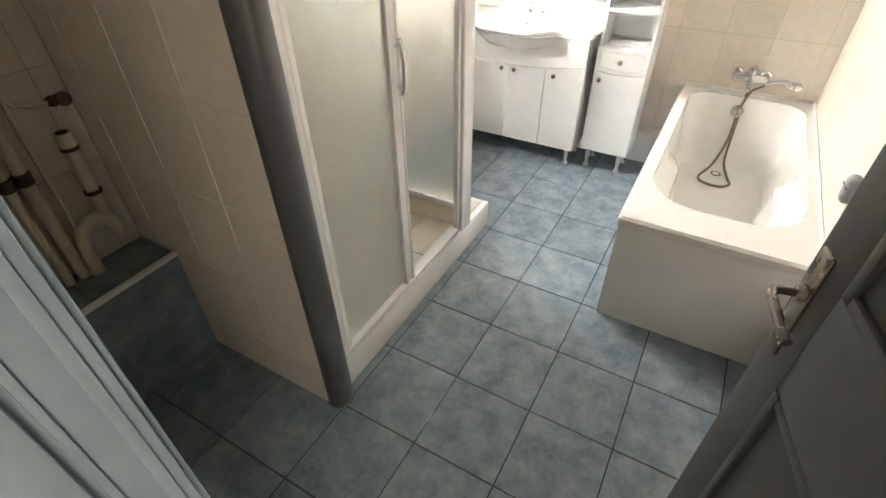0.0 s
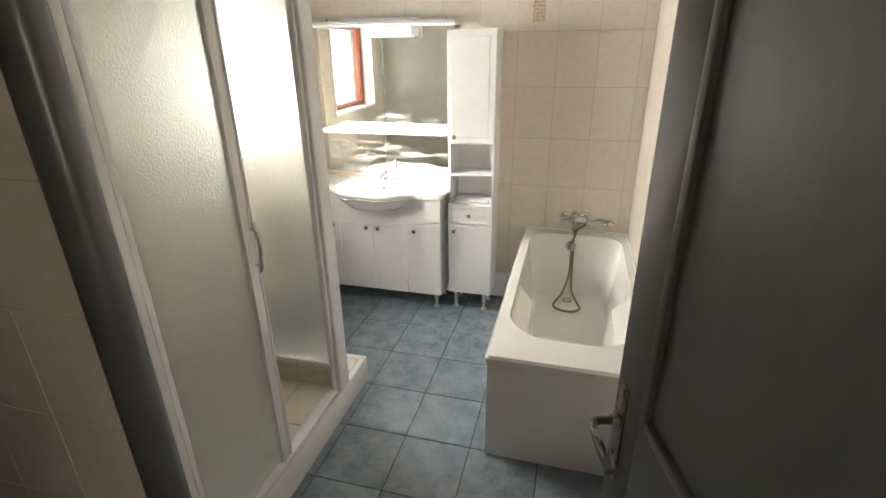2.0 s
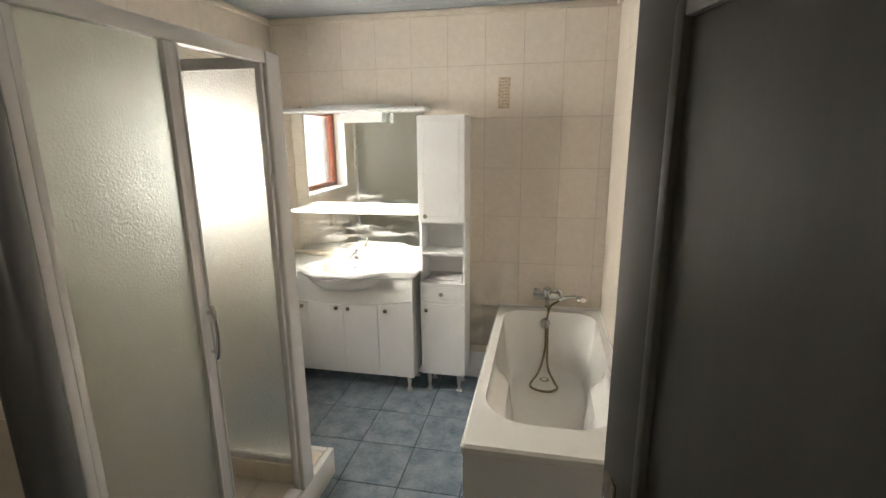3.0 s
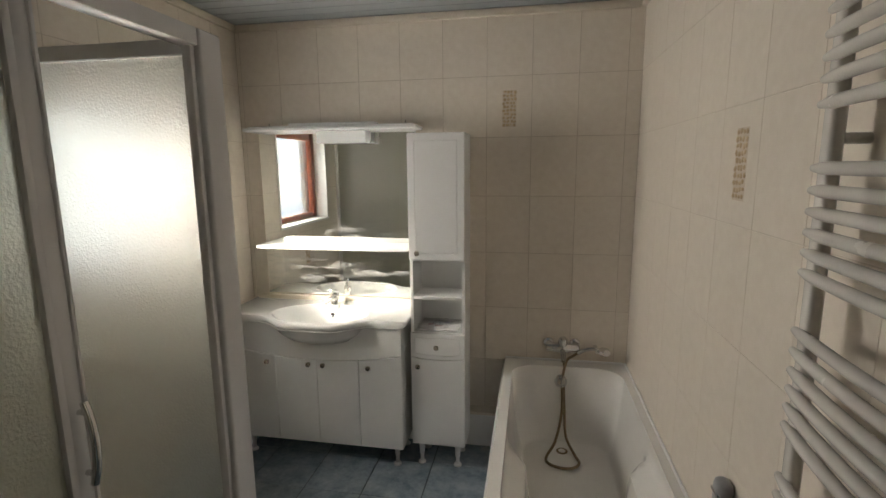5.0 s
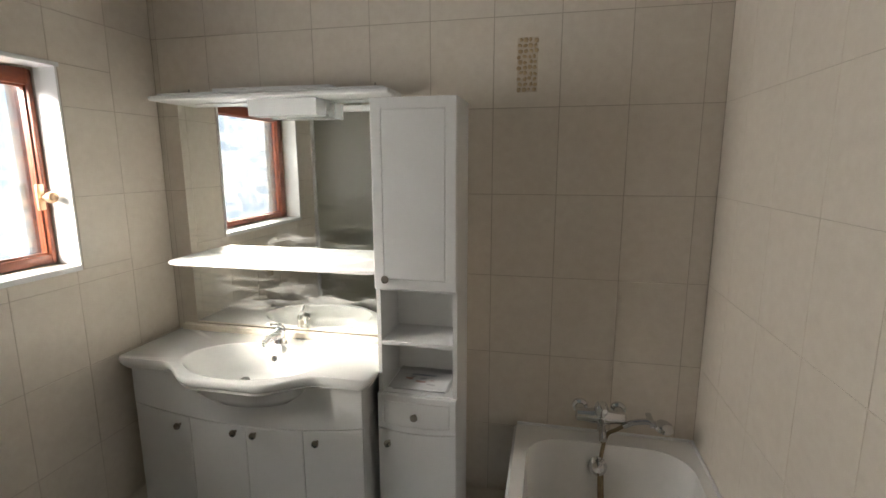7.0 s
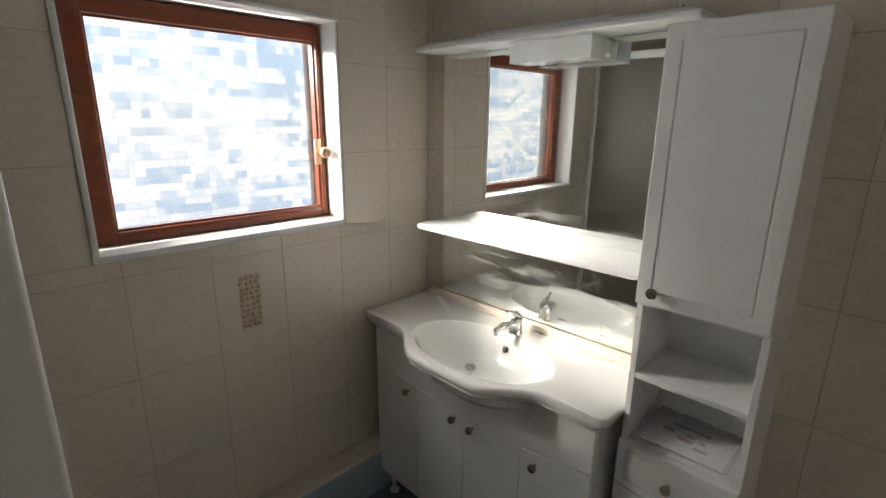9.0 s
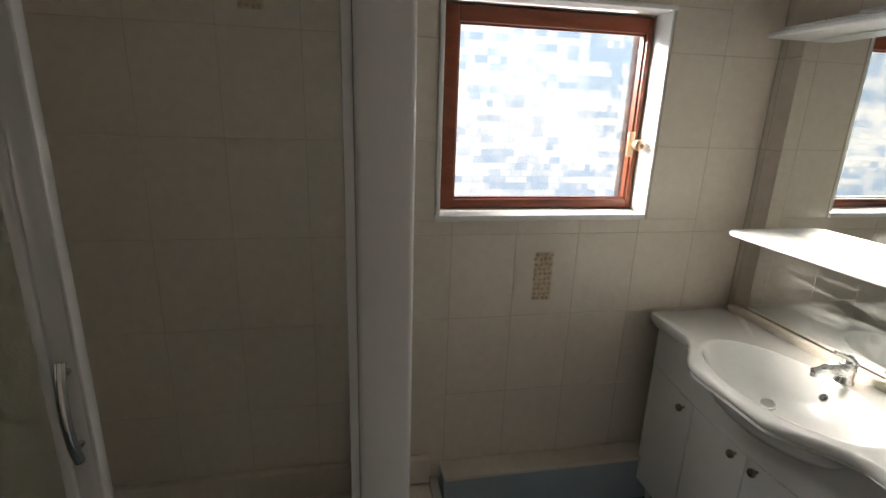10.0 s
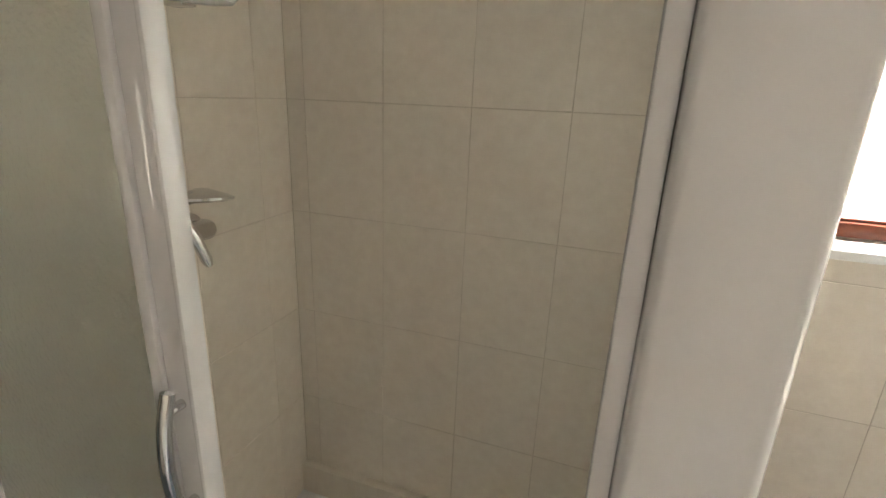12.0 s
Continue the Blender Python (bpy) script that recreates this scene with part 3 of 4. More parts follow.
for inset, r, z in ((0.045, 0.06, TZ), (0.055, 0.06, TZ - 0.006), (0.075, 0.07, 0.085), (0.10, 0.08, 0.072), (0.25, 0.06, 0.064)):
    lo.append(rounded_rect(XL + inset + 0.035, -0.875 - inset, PART_Y1 + inset, 1.625 - inset, r, z))
part("basin", recalc(loft(bmesh.new(), lo)), M_CERAMIC, tray)
part("drain", turned([(0.045, 0), (0.045, 0.004), (0.036, 0.006), (0.010, 0.007)], (-1.12, 1.28, 0.064)), M_CHROME, tray, "chrome drain cover")
part("kerb", boxes((-0.873, -0.838, PART_Y1 - 0.012, 2.216, 0, TZ + 0.002), bevel=0.004), M_ACRYLIC, tray, "ivory front kerb")
part("side_kerb", boxes((XL + 0.002, -0.875, 2.180, 2.216, 0, TZ), bevel=0.003), M_ACRYLIC, tray)
part("ledge_bed", boxes((XL + 0.002, -0.875, 1.627, 2.178, 0, TZ - 0.010)), M_GROUT, tray)
part("upstand", boxes((XL, XL + 0.034, PART_Y1, 2.178, TZ - 0.009, 0.265), bevel=0.004), M_WALLTILE, tray, "beige tiled upstand")
part("panel_curb", boxes((XL + 0.035, -0.886, 1.925, 1.970, TZ - 0.009, 0.246), bevel=0.003), M_WALLTILE, tray, "beige curb under the glass")
for i in range(4):
    for j, (y0, y1) in enumerate(((1.629, 1.922), (1.975, 2.176))):
        part("ledge_tile", boxes((XL + 0.037 + 0.2045 * i, XL + 0.037 + 0.2045 * (i + 1) - 0.004, y0, y1, TZ - 0.009, TZ + 0.001), bevel=0.001, seg=1), M_WALLTILE, tray)

shower = thing("shower_enclosure", (-0.86, 1.5, TZ), "white-framed shower enclosure with frosted glass and sliding door", "shower enclosure")
SX = -0.862
HT = 2.078
part("corner_post", boxes((-0.884, -0.834, 1.886, 1.983, TZ + 0.002, HT), bevel=0.010, seg=4), M_PROFILE, shower)
part("post_bead", boxes((-0.878, -0.851, 1.868, 1.886, TZ + 0.002, HT - 0.04), bevel=0.004), M_PROFILE, shower)
part("head_rail", boxes((-0.892, -0.838, PART_Y1 + 0.001, 1.886, 2.030, HT), bevel=0.005), M_PROFILE, shower)
part("bottom_rail", boxes((-0.900, -0.845, PART_Y1 + 0.001, 1.868, TZ + 0.002, TZ + 0.030), bevel=0.005), M_PROFILE, shower)
part("rail_lip", boxes((-0.8445, -0.8395, PART_Y1 + 0.001, 1.815, TZ + 0.003, TZ + 0.015), bevel=0.002, seg=1), M_PROFILE, shower)
part("wall_channel", boxes((-0.895, -0.845, PART_Y1 + 0.001, PART_Y1 + 0.030, TZ + 0.030, 2.030), bevel=0.004), M_PROFILE, shower)
slide = part("sliding_door", boxes((-0.866, -0.861, PART_Y1 + 0.05, 1.395, TZ + 0.05, 2.032)), M_FROST, shower, "frosted glass sliding door")
part("stile", boxes((-0.876, -0.853, 1.399, 1.435, TZ + 0.031, 2.030), bevel=0.003, seg=2), M_PROFILE, slide)
part("stile_lip", boxes((-0.872, -0.847, 1.382, 1.399, TZ + 0.031, 2.030), bevel=0.003), M_PROFILE, slide)
part("stile_edge", boxes((-0.876, -0.848, 1.435, 1.443, TZ + 0.031, 2.030), bevel=0.003), M_PROFILE, slide)
part("stile", boxes((-0.876, -0.850, PART_Y1 + 0.034, PART_Y1 + 0.056, TZ + 0.031, 2.030), bevel=0.004), M_PROFILE, slide)
hb = tube(bmesh.new(), curve([(-0.835, 1.422, 1.236), (-0.825, 1.422, 1.20), (-0.820, 1.422, 1.145), (-0.825, 1.422, 1.09), (-0.835, 1.422, 1.052)], 6), 0.0085, 14)
hnd = part("handle", hb, M_CHROME, slide, "curved chrome pull handle")
for z in (1.212, 1.076):
    part("standoff", cyl((-0.851, 1.422, z), (-0.826, 1.422, z), 0.006, 12), M_CHROME, hnd)
side = part("side_panel", boxes((XL + 0.02, -0.890, 1.948, 1.953, 0.262, 2.035)), M_FROST, shower, "frosted glass side panel")
part("side_head", boxes((XL + 0.002, -0.885, 1.932, 1.968, 2.022, 2.066), bevel=0.004), M_PROFILE, shower)
part("side_bottom", boxes((XL + 0.036, -0.885, 1.934, 1.966, 0.247, 0.278), bevel=0.004), M_PROFILE, shower)
part("side_channel", boxes((XL + 0.001, XL + 0.026, 1.934, 1.966, 0.25, 2.022), bevel=0.004), M_PROFILE, shower)
part("side_stile", boxes((-0.906, -0.885, 1.934, 1.966, 0.279, 2.022), bevel=0.004), M_NICKEL, shower, "beige-grey sealing stile")
mix = thing("shower_mixer", (-1.275, PART_Y1, 1.2), "chrome shower mixer with lever and hand shower", "shower mixer")
part("body", tube(bmesh.new(), [(-1.345, PART_Y1 + 0.055, 1.245), (-1.335, PART_Y1 + 0.055, 1.245), (-1.185, PART_Y1 + 0.055, 1.245), (-1.175, PART_Y1 + 0.055, 1.245)], [0.020, 0.024, 0.024, 0.020], 18), M_CHROME, mix)
part("lever", tube(bmesh.new(), curve([(-1.225, PART_Y1 + 0.070, 1.300), (-1.232, PART_Y1 + 0.095, 1.290), (-1.246, PART_Y1 + 0.115, 1.250), (-1.262, PART_Y1 + 0.128, 1.190)], 5), [0.017] * 6 + [0.015] * 5 + [0.012] * 4 + [0.007], 14), M_CHROME, mix)
for x in (-1.335, -1.185):
    part("rose", turned([(0.032, 0), (0.03, 0.012), (0.016, 0.02), (0.016, 0.055)], (x, PART_Y1, 1.245), (0, 1, 0)), M_CHROME, mix)
hs = part("hand_shower", turned([(0.012, 0.024), (0.05, 0.010), (0.064, 0.003), (0.064, -0.002), (0.052, -0.006), (0.01, -0.006)], (-1.290, PART_Y1 + 0.10, 1.328), (-0.12, -0.12, 1)), M_CHROME, mix, "chrome hand shower head")
part("grip", tube(bmesh.new(), [(-1.265, PART_Y1 + 0.10, 1.338), (-1.185, PART_Y1 + 0.09, 1.325), (-1.095, PART_Y1 + 0.07, 1.35)], [0.014, 0.012, 0.013], 12), M_CHROME, hs)
part("holder", boxes((-1.130, -1.090, PART_Y1, PART_Y1 + 0.085, 1.325, 1.37), bevel=0.008), M_CHROME, mix)
part("hose", tube(bmesh.new(), curve([(-1.095, PART_Y1 + 0.07, 1.33), (-1.065, PART_Y1 + 0.09, 1.05), (-1.115, PART_Y1 + 0.08, 0.72), (-1.215, PART_Y1 + 0.07, 0.75), (-1.245, PART_Y1 + 0.055, 1.0), (-1.255, PART_Y1 + 0.055, 1.18)], 8), 0.007, 10), M_HOSE, mix)
dish = thing("soap_dish", (-1.36, PART_Y1, 1.72), "small white corner soap dish on the tiles", "soap dish")
part("bowl", turned([(0.02, 0), (0.065, 0.004), (0.078, 0.02), (0.074, 0.02), (0.062, 0.01), (0.01, 0.008)], (-1.36, PART_Y1 + 0.08, 1.72)), M_CERAMIC, dish)
part("bracket", boxes((-1.38, -1.34, PART_Y1, PART_Y1 + 0.05, 1.715, 1.728), bevel=0.003), M_CHROME, dish)

# ---- bath ----
BX0, BX1, BY0, BY1, BZ = -0.090, XR - 0.002, 1.808, YB - 0.002, 0.556
bath = thing("bathtub", (0.26, 2.6, 0), "ivory acrylic built-in bathtub with moulded armrests", "bathtub")


def step(a, b, x):
    t = min(1, max(0, (x - a) / (b - a)))
    return t * t * (3 - 2 * t)


def dense(loop, n=12, m=22):
    """Adds points along the four straight runs of a rounded rectangle."""
    out = []
    for k in range(4):
        seg_ = loop[k * (n + 1):(k + 1) * (n + 1)]
        nxt = loop[(k + 1) * (n + 1) % len(loop)]
        out += seg_ + [seg_[-1].lerp(nxt, (i + 1) / (m + 1)) for i in range(m)]
    return out


lo = [rounded_rect(BX0 + 0.004, BX1, BY0 + 0.004, BY1, 0.010, BZ - 0.042, 12), rounded_rect(BX0, BX1, BY0, BY1, 0.014, BZ - 0.038, 12), rounded_rect(BX0, BX1, BY0, BY1, 0.016, BZ - 0.012, 12), rounded_rect(BX0 + 0.010, BX1 - 0.004, BY0 + 0.010, BY1 - 0.004, 0.016, BZ, 12)]
rim = rounded_rect(BX0 + 0.058, BX1 - 0.046, BY0 + 0.185, BY1 - 0.095, [0.14, 0.14, 0.22, 0.22], BZ + 0.002, 12)
lip = rounded_rect(BX0 + 0.050, BX1 - 0.038, BY0 + 0.175, BY1 - 0.087, [0.14, 0.14, 0.22, 0.22], BZ, 12)
low = rounded_rect(BX0 + 0.135, BX1 - 0.125, BY0 + 0.52, BY1 - 0.20, [0.10, 0.10, 0.16, 0.16], 0.135, 12)
lo += [lip, rim]
lo, rim, low = [dense(q) for q in lo], dense(rim), dense(low)
cx = (BX0 + BX1) / 2
for s in (0.04, 0.08, 0.12, 0.16, 0.20, 0.28, 0.40, 0.52, 0.64, 0.76, 0.86, 0.94, 1.0):
    g = s ** 1.25
    ring = []
    for p, q in zip(rim, low):
        v = p.lerp(q, g)
        v.z = BZ + 0.002 + (0.135 - BZ) * math.sin(s * math.pi / 2) ** 1.0
        arm = 0.075 * step(0.09, 0.20, s) * (1 - 0.5 * step(0.5, 1.0, s)) * (1 - step(2.60, 2.68, v.y)) * step(2.0, 2.3, v.y) * step(0.08, 0.16, abs(v.x - cx))
        v.x += arm * (1 if v.x < cx else -1)
        ring.append(v)
    lo.append(ring)
c = Vector((cx, 2.85, 0.130))
for f in (0.75, 0.35):
    lo.append([c + (p - c) * f for p in lo[-1]] if f == 0.75 else [c + (p - c) * 0.45 for p in lo[-1]])
part("tub", recalc(loft(bmesh.new(), lo, cap0=False)), M_ACRYLIC, bath)
part("front_apron", boxes((BX0 + 0.010, BX1, BY0 + 0.010, BY0 + 0.030, 0, BZ - 0.040), bevel=0.002), M_WHITE, bath, "plain white bath apron")
part("side_apron", boxes((BX0 + 0.010, BX0 + 0.030, BY0 + 0.031, BY1, 0, BZ - 0.040), bevel=0.002), M_WHITE, bath)
part("drain", turned([(0.030, 0), (0.034, 0.003), (0.030, 0.006), (0.012, 0.004)], (0.252, 3.195, 0.131)), M_HOSE, bath, "metal bath drain")
part("overflow", turned([(0.036, 0), (0.036, 0.006), (0.026, 0.016), (0.022, 0.022), (0.004, 0.024)], (0.243, 3.335, 0.485), (0, -1, 0.35)), M_CHROME, bath, "round chrome overflow knob")
part("sealant", boxes((BX0 + 0.01, BX1 - 0.012, BY1 - 0.010, BY1 + 0.001, BZ - 0.002, BZ + 0.010), (BX1 - 0.010, BX1 + 0.001, BY0 + 0.02, BY1, BZ - 0.002, BZ + 0.010), bevel=0.003, seg=1), M_WHITE, bath, "white sealant bead")

tap = thing("bath_mixer", (0.25, YB, 0.66), "chrome wall-mounted bath mixer with shower hose", "bath mixer")
for x in (0.175, 0.325):
    part("rose", turned([(0.032, 0), (0.030, 0.010), (0.020, 0.018), (0.017, 0.06)], (x, YB, 0.665), (0, -1, 0)), M_CHROME, tap)
part("body", tube(bmesh.new(), [(0.155, YB - 0.075, 0.665), (0.16, YB - 0.075, 0.665), (0.195, YB - 0.075, 0.665), (0.22, YB - 0.075, 0.665), (0.28, YB - 0.075, 0.665), (0.305, YB - 0.075, 0.665), (0.34, YB - 0.075, 0.665), (0.345, YB - 0.075, 0.665)], [0.018, 0.025, 0.025, 0.030, 0.030, 0.025, 0.025, 0.018], 20), M_CHROME, tap)
part("cartridge", turned([(0.026, 0), (0.027, 0.03), (0.022, 0.045), (0.010, 0.05)], (0.25, YB - 0.08, 0.68), (0, -0.3, 1)), M_CHROME, tap)
part("lever", tube(bmesh.new(), curve([(0.25, YB - 0.09, 0.725), (0.25, YB - 0.13, 0.738), (0.252, YB - 0.19, 0.745)], 5), [0.013] * 5 + [0.009] * 6, 12), M_CHROME, tap)
part("spout", tube(bmesh.new(), curve([(0.25, YB - 0.09, 0.655), (0.25, YB - 0.15, 0.648), (0.25, YB - 0.19, 0.628)], 5), 0.014, 14), M_CHROME, tap)
part("hose_outlet", cyl((0.25, YB - 0.075, 0.645), (0.25, YB - 0.075, 0.60), 0.010, 12), M_CHROME, tap)
HB = 0.145
hose = [(0.262, YB - 0.075, 0.605), (0.262, YB - 0.10, 0.48), (0.266, 3.31, 0.33), (0.275, 3.24, 0.20), (0.315, 3.15, HB + 0.004), (0.335, 3.08, HB), (0.30, 3.03, HB), (0.24, 3.02, HB), (0.175, 3.05, HB), (0.165, 3.11, HB), (0.215, 3.20, 0.19), (0.25, 3.28, 0.32), (0.252, 3.34, 0.48), (0.275, YB - 0.085, 0.585), (0.31, YB - 0.095, 0.625), (0.345, YB - 0.10, 0.652)]
part("hose", tube(bmesh.new(), curve(hose, 8), 0.0078, 10), M_HOSE, tap, "ribbed metal shower hose")
hsh = part("hand_shower", tube(bmesh.new(), curve([(0.335, YB - 0.10, 0.645), (0.37, YB - 0.105, 0.668), (0.42, YB - 0.11, 0.68), (0.455, YB - 0.115, 0.672)], 5), 0.011, 14), M_CHROME, tap, "chrome hand shower")
part("head", turned([(0.012, 0.02), (0.030, 0.012), (0.036, 0), (0.033, -0.006), (0.008, -0.008)], (0.475, YB - 0.118, 0.667), (0.1, -0.25, 1)), M_CHROME, hsh)
part("holder", boxes((0.43, 0.452, YB - 0.10, YB - 0.001, 0.648, 0.664), bevel=0.005), M_CHROME, tap)

soap = thing("soap_holder", (XR, 1.975, 0.80), "grey plastic rounded holder on the wall", "wall holder")
part("cup", boxes((XR - 0.045, XR, 1.945, 2.005, 0.745, 0.845), bevel=0.020, seg=4), M_GREYPLASTIC, soap)
part("rim", boxes((XR - 0.048, XR - 0.002, 1.950, 2.000, 0.800, 0.812), bevel=0.005), M_CHROME, soap)

# ---- towel radiator ----
rad = thing("towel_radiator", (0.55, 1.33, 0.9), "white tubular towel radiator on the tiled wall", "towel radiator")
RX, RY0, RY1 = 0.545, 1.11, 1.625
for y in (RY0 + 0.02, RY1 - 0.022):
    part("collector", boxes((RX + 0.004, RX + 0.030, y - 0.017, y + 0.017, 0.86, 2.05), bevel=0.010, seg=3), M_RADIATOR, rad)
bar_z = [2.035, 1.998, 1.959, 1.920, 1.882, 1.846, 1.804, 1.695, 1.656, 1.618, 1.580, 1.543, 1.506, 1.394, 1.354, 1.315, 1.278, 1.241, 1.203, 1.094, 1.054, 1.014, 0.977, 0.940, 0.900]
bar = part("bar", tube(bmesh.new(), curve([(RX + 0.004, RY0, 0), (RX - 0.008, RY0 + 0.12, 0), (RX - 0.014, (RY0 + RY1) / 2, 0), (RX - 0.008, RY1 - 0.12, 0), (RX + 0.004, RY1, 0)], 3), [0.007] + [0.0115] * 11 + [0.007], 12), M_RADIATOR, rad)
bar.location.z = bar_z[0]
for z in bar_z[1:]:
    ob = new("bar", bar.data)
    ob.parent, ob.location = rad, (0, 0, z)
for z in (1.745, 1.15):
    for y in (RY0 + 0.02, RY1 - 0.022):
        part("wall_bracket", cyl((XR, y, z), (RX + 0.02, y, z), 0.010, 12), M_RADIATOR, rad)
part("vent_valve", cyl((RX + 0.017, RY1 - 0.022, 2.05), (RX + 0.017, RY1 - 0.022, 2.066), 0.008, 10), M_COPPER, rad, "brass vent valve")

# ---- vanity unit ----
VX0, VX1, VYF, VZ = -1.645, -0.632, 3.110, 0.880
VC = (VX0 + VX1) / 2


def bow(x, x0, x1, depth):
    t = (x - (x0 + x1) / 2) / ((x1 - x0) / 2)
    return depth * (1 - t * t)


def bow_panel(x0, x1, z0, z1, front, thick=0.018, groove=0.028, nx=6, low=None, high=None):
    """A door or drawer front following the curve front(x), with a routed line inside its edge."""
    g = groove
    def cuts(a, b, extra):
        base = [a, a + 0.003] + ([a + g, a + g + 0.003, a + g + 0.006] if g else []) + extra + ([b - g - 0.006, b - g - 0.003, b - g] if g else []) + [b - 0.003, b]
        return base
    xs = cuts(x0, x1, [x0 + (x1 - x0) * k / nx for k in range(1, nx) if x0 + g + 0.008 < x0 + (x1 - x0) * k / nx < x1 - g - 0.008])
    zs = cuts(z0, z1, [])
    bm = bmesh.new()
    def depth(x, z):
        dx, dz = min(x - x0, x1 - x), min(z - z0, z1 - z)
        d = 0.0025 if min(dx, dz) < 0.001 else 0.0
        if g and abs(min(dx, dz) - g - 0.003) < 0.001:
            d = 0.0028
        return d
    def lift(x, z):
        a, b_ = (low(x) if low else z0), (high(x) if high else z1)
        k = min(1.0, max(0.0, (z - z0 - 0.05) / (z1 - z0 - 0.10))) if z1 - z0 > 0.12 else (z - z0) / (z1 - z0)
        return z + (a - z0) * (1 - k) + (b_ - z1) * k
    f = [[bm.verts.new((x, front(x) + depth(x, z), lift(x, z))) for z in zs] for x in xs]
    b = [[bm.verts.new((x, front(x) + thick, lift(x, z))) for z in zs] for x in xs]
    for i in range(len(xs) - 1):
        for j in range(len(zs) - 1):
            bm.faces.new((f[i][j], f[i + 1][j], f[i + 1][j + 1], f[i][j + 1]))
            bm.faces.new((b[i][j], b[i][j + 1], b[i + 1][j + 1], b[i + 1][j]))
    for i in range(len(xs) - 1):
        for j in (0, len(zs) - 1):
            bm.faces.new((f[i][j], b[i][j], b[i + 1][j], f[i + 1][j]))
    for j in range(len(zs) - 1):
        for i in (0, len(xs) - 1):
            bm.faces.new((f[i][j], f[i][j + 1], b[i][j + 1], b[i][j]))
    return recalc(bm)


def knob(parent, x, y, z):
    part("knob", turned([(0.0055, 0), (0.0055, 0.010), (0.013, 0.016), (0.0145, 0.021), (0.012, 0.027), (0.004, 0.029)], (x, y, z), (0, -1, 0), 18), M_NICKEL, parent, "round nickel knob")


def foot(parent, x, y, h):
    part("foot", turned([(0.022, 0), (0.022, 0.008), (0.011, 0.016), (0.010, 0.05), (0.014, 0.06), (0.017, h)], (x, y, 0), seg=16), M_STEEL, parent, "chrome foot")


vanity = thing("vanity_cabinet", (VC, 3.3, 0), "white bow-fronted washbasin cabinet on chrome feet", "vanity cabinet")
vfront = lambda x: VYF - 0.02
vseam = lambda x: 0.672 - bow(x, VX0, VX1, 0.050)
nb = 16
bx = [VX0 + (VX1 - VX0) * k / nb for k in range(nb + 1)]
outline = [(x, vfront(x) + 0.019) for x in bx] + [(VX1, YB - 0.092), (VX0, YB - 0.092)]
part("body", recalc(loft(bmesh.new(), [[Vector((x, y, z)) for x, y in outline] for z in (0.115, 0.690)])), M_WHITE, vanity)
for x0, x1 in ((VX0, VX0 + 0.016), (VX1 - 0.016, VX1)):
    part("side_panel", boxes((x0, x1, VYF - 0.001, YB - 0.092, 0.691, 0.836)), M_WHITE, vanity)


def fascia_top(x):
    """The fascia is cut out for the bowl."""
    d = abs(x + 1.120)
    pts = ((0.0, 0.730), (0.1, 0.740), (0.176, 0.755), (0.238, 0.810), (0.262, 0.836), (9.0, 0.836))
    for (a, za), (b, zb) in zip(pts, pts[1:]):
        if d <= b:
            return za + (zb - za) * (d - a) / (b - a)


part("fascia", bow_panel(VX0, VX1, 0.672, 0.838, vfront, groove=0.0, nx=40, low=lambda x: vseam(x) + 0.003, high=fascia_top), M_WHITE, vanity)
edges = [VX0, -1.388, -1.133, -0.882, VX1]
for i, (x0, x1) in enumerate(zip(edges, edges[1:])):
    d = part("cabinet_door", bow_panel(x0 + 0.0015, x1 - 0.0015, 0.112, 0.672, vfront, groove=0.0, nx=6, high=vseam), M_WHITE, vanity)
    kx = (x1 - 0.045, x1 - 0.043, x0 + 0.045, x0 + 0.062)[i]
    knob(d, kx, vfront(kx), 0.600)
for x, y in ((VX0 + 0.06, VYF + 0.018), (VX1 - 0.045, VYF + 0.018), (VX0 + 0.06, 3.34), (VX1 - 0.045, 3.34)):
    foot(vanity, x, y, 0.112)

# worktop and basin in one ceramic piece
top = thing("washbasin", (VC, 3.25, 0.84), "white ceramic washbasin with wide worktop and oval bowl", "washbasin")
CX, CY = -1.120, 3.145
TX0, TX1, TYB, TYF = -1.690, -0.592, YB - 0.030, 3.062


def top_front(x):
    f = TYF - 0.122 * (1 - step(0.36, 1.0, abs(x - CX) / 0.35))
    return f


def inside(x, y):
    r = 0.03
    dx = max(TX0 + r - x, x - (TX1 - r), 0)
    dy = max(top_front(x) + r - y, 0)
    return TX0 < x < TX1 and top_front(x) < y < TYB and dx * dx + dy * dy < r * r + 1e-9 or (dx == 0 and top_front(x) < y < TYB)


def outline_at(a):
    lo_r, hi_r = 0.05, 0.9
    for _ in range(26):
        m = (lo_r + hi_r) / 2
        if inside(CX + m * math.cos(a), CY + m * math.sin(a)):
            lo_r = m
        else:
            hi_r = m
    return lo_r


corner_angles = [math.atan2(y - CY, x - CX) for x, y in ((TX0, TYB), (TX1, TYB))]
for cx_, sg in ((TX0 + 0.03, -1), (TX1 - 0.03, 1)):
    corner_angles += [math.atan2(TYF + 0.03 - 0.03 * math.sin(radians(a)) - CY, cx_ + sg * 0.03 * math.cos(radians(a)) - CX) for a in (0, 18, 36, 54, 72, 90)]
angles = sorted([2 * math.pi * k / 240 - math.pi for k in range(240)] + corner_angles)
radii = [outline_at(a) for a in angles]


def ring(scale, z, pull=0.0):
    return [Vector((CX + (r * scale - pull) * math.cos(a), CY + (r * scale - pull) * math.sin(a), z)) for a, r in zip(angles, radii)]


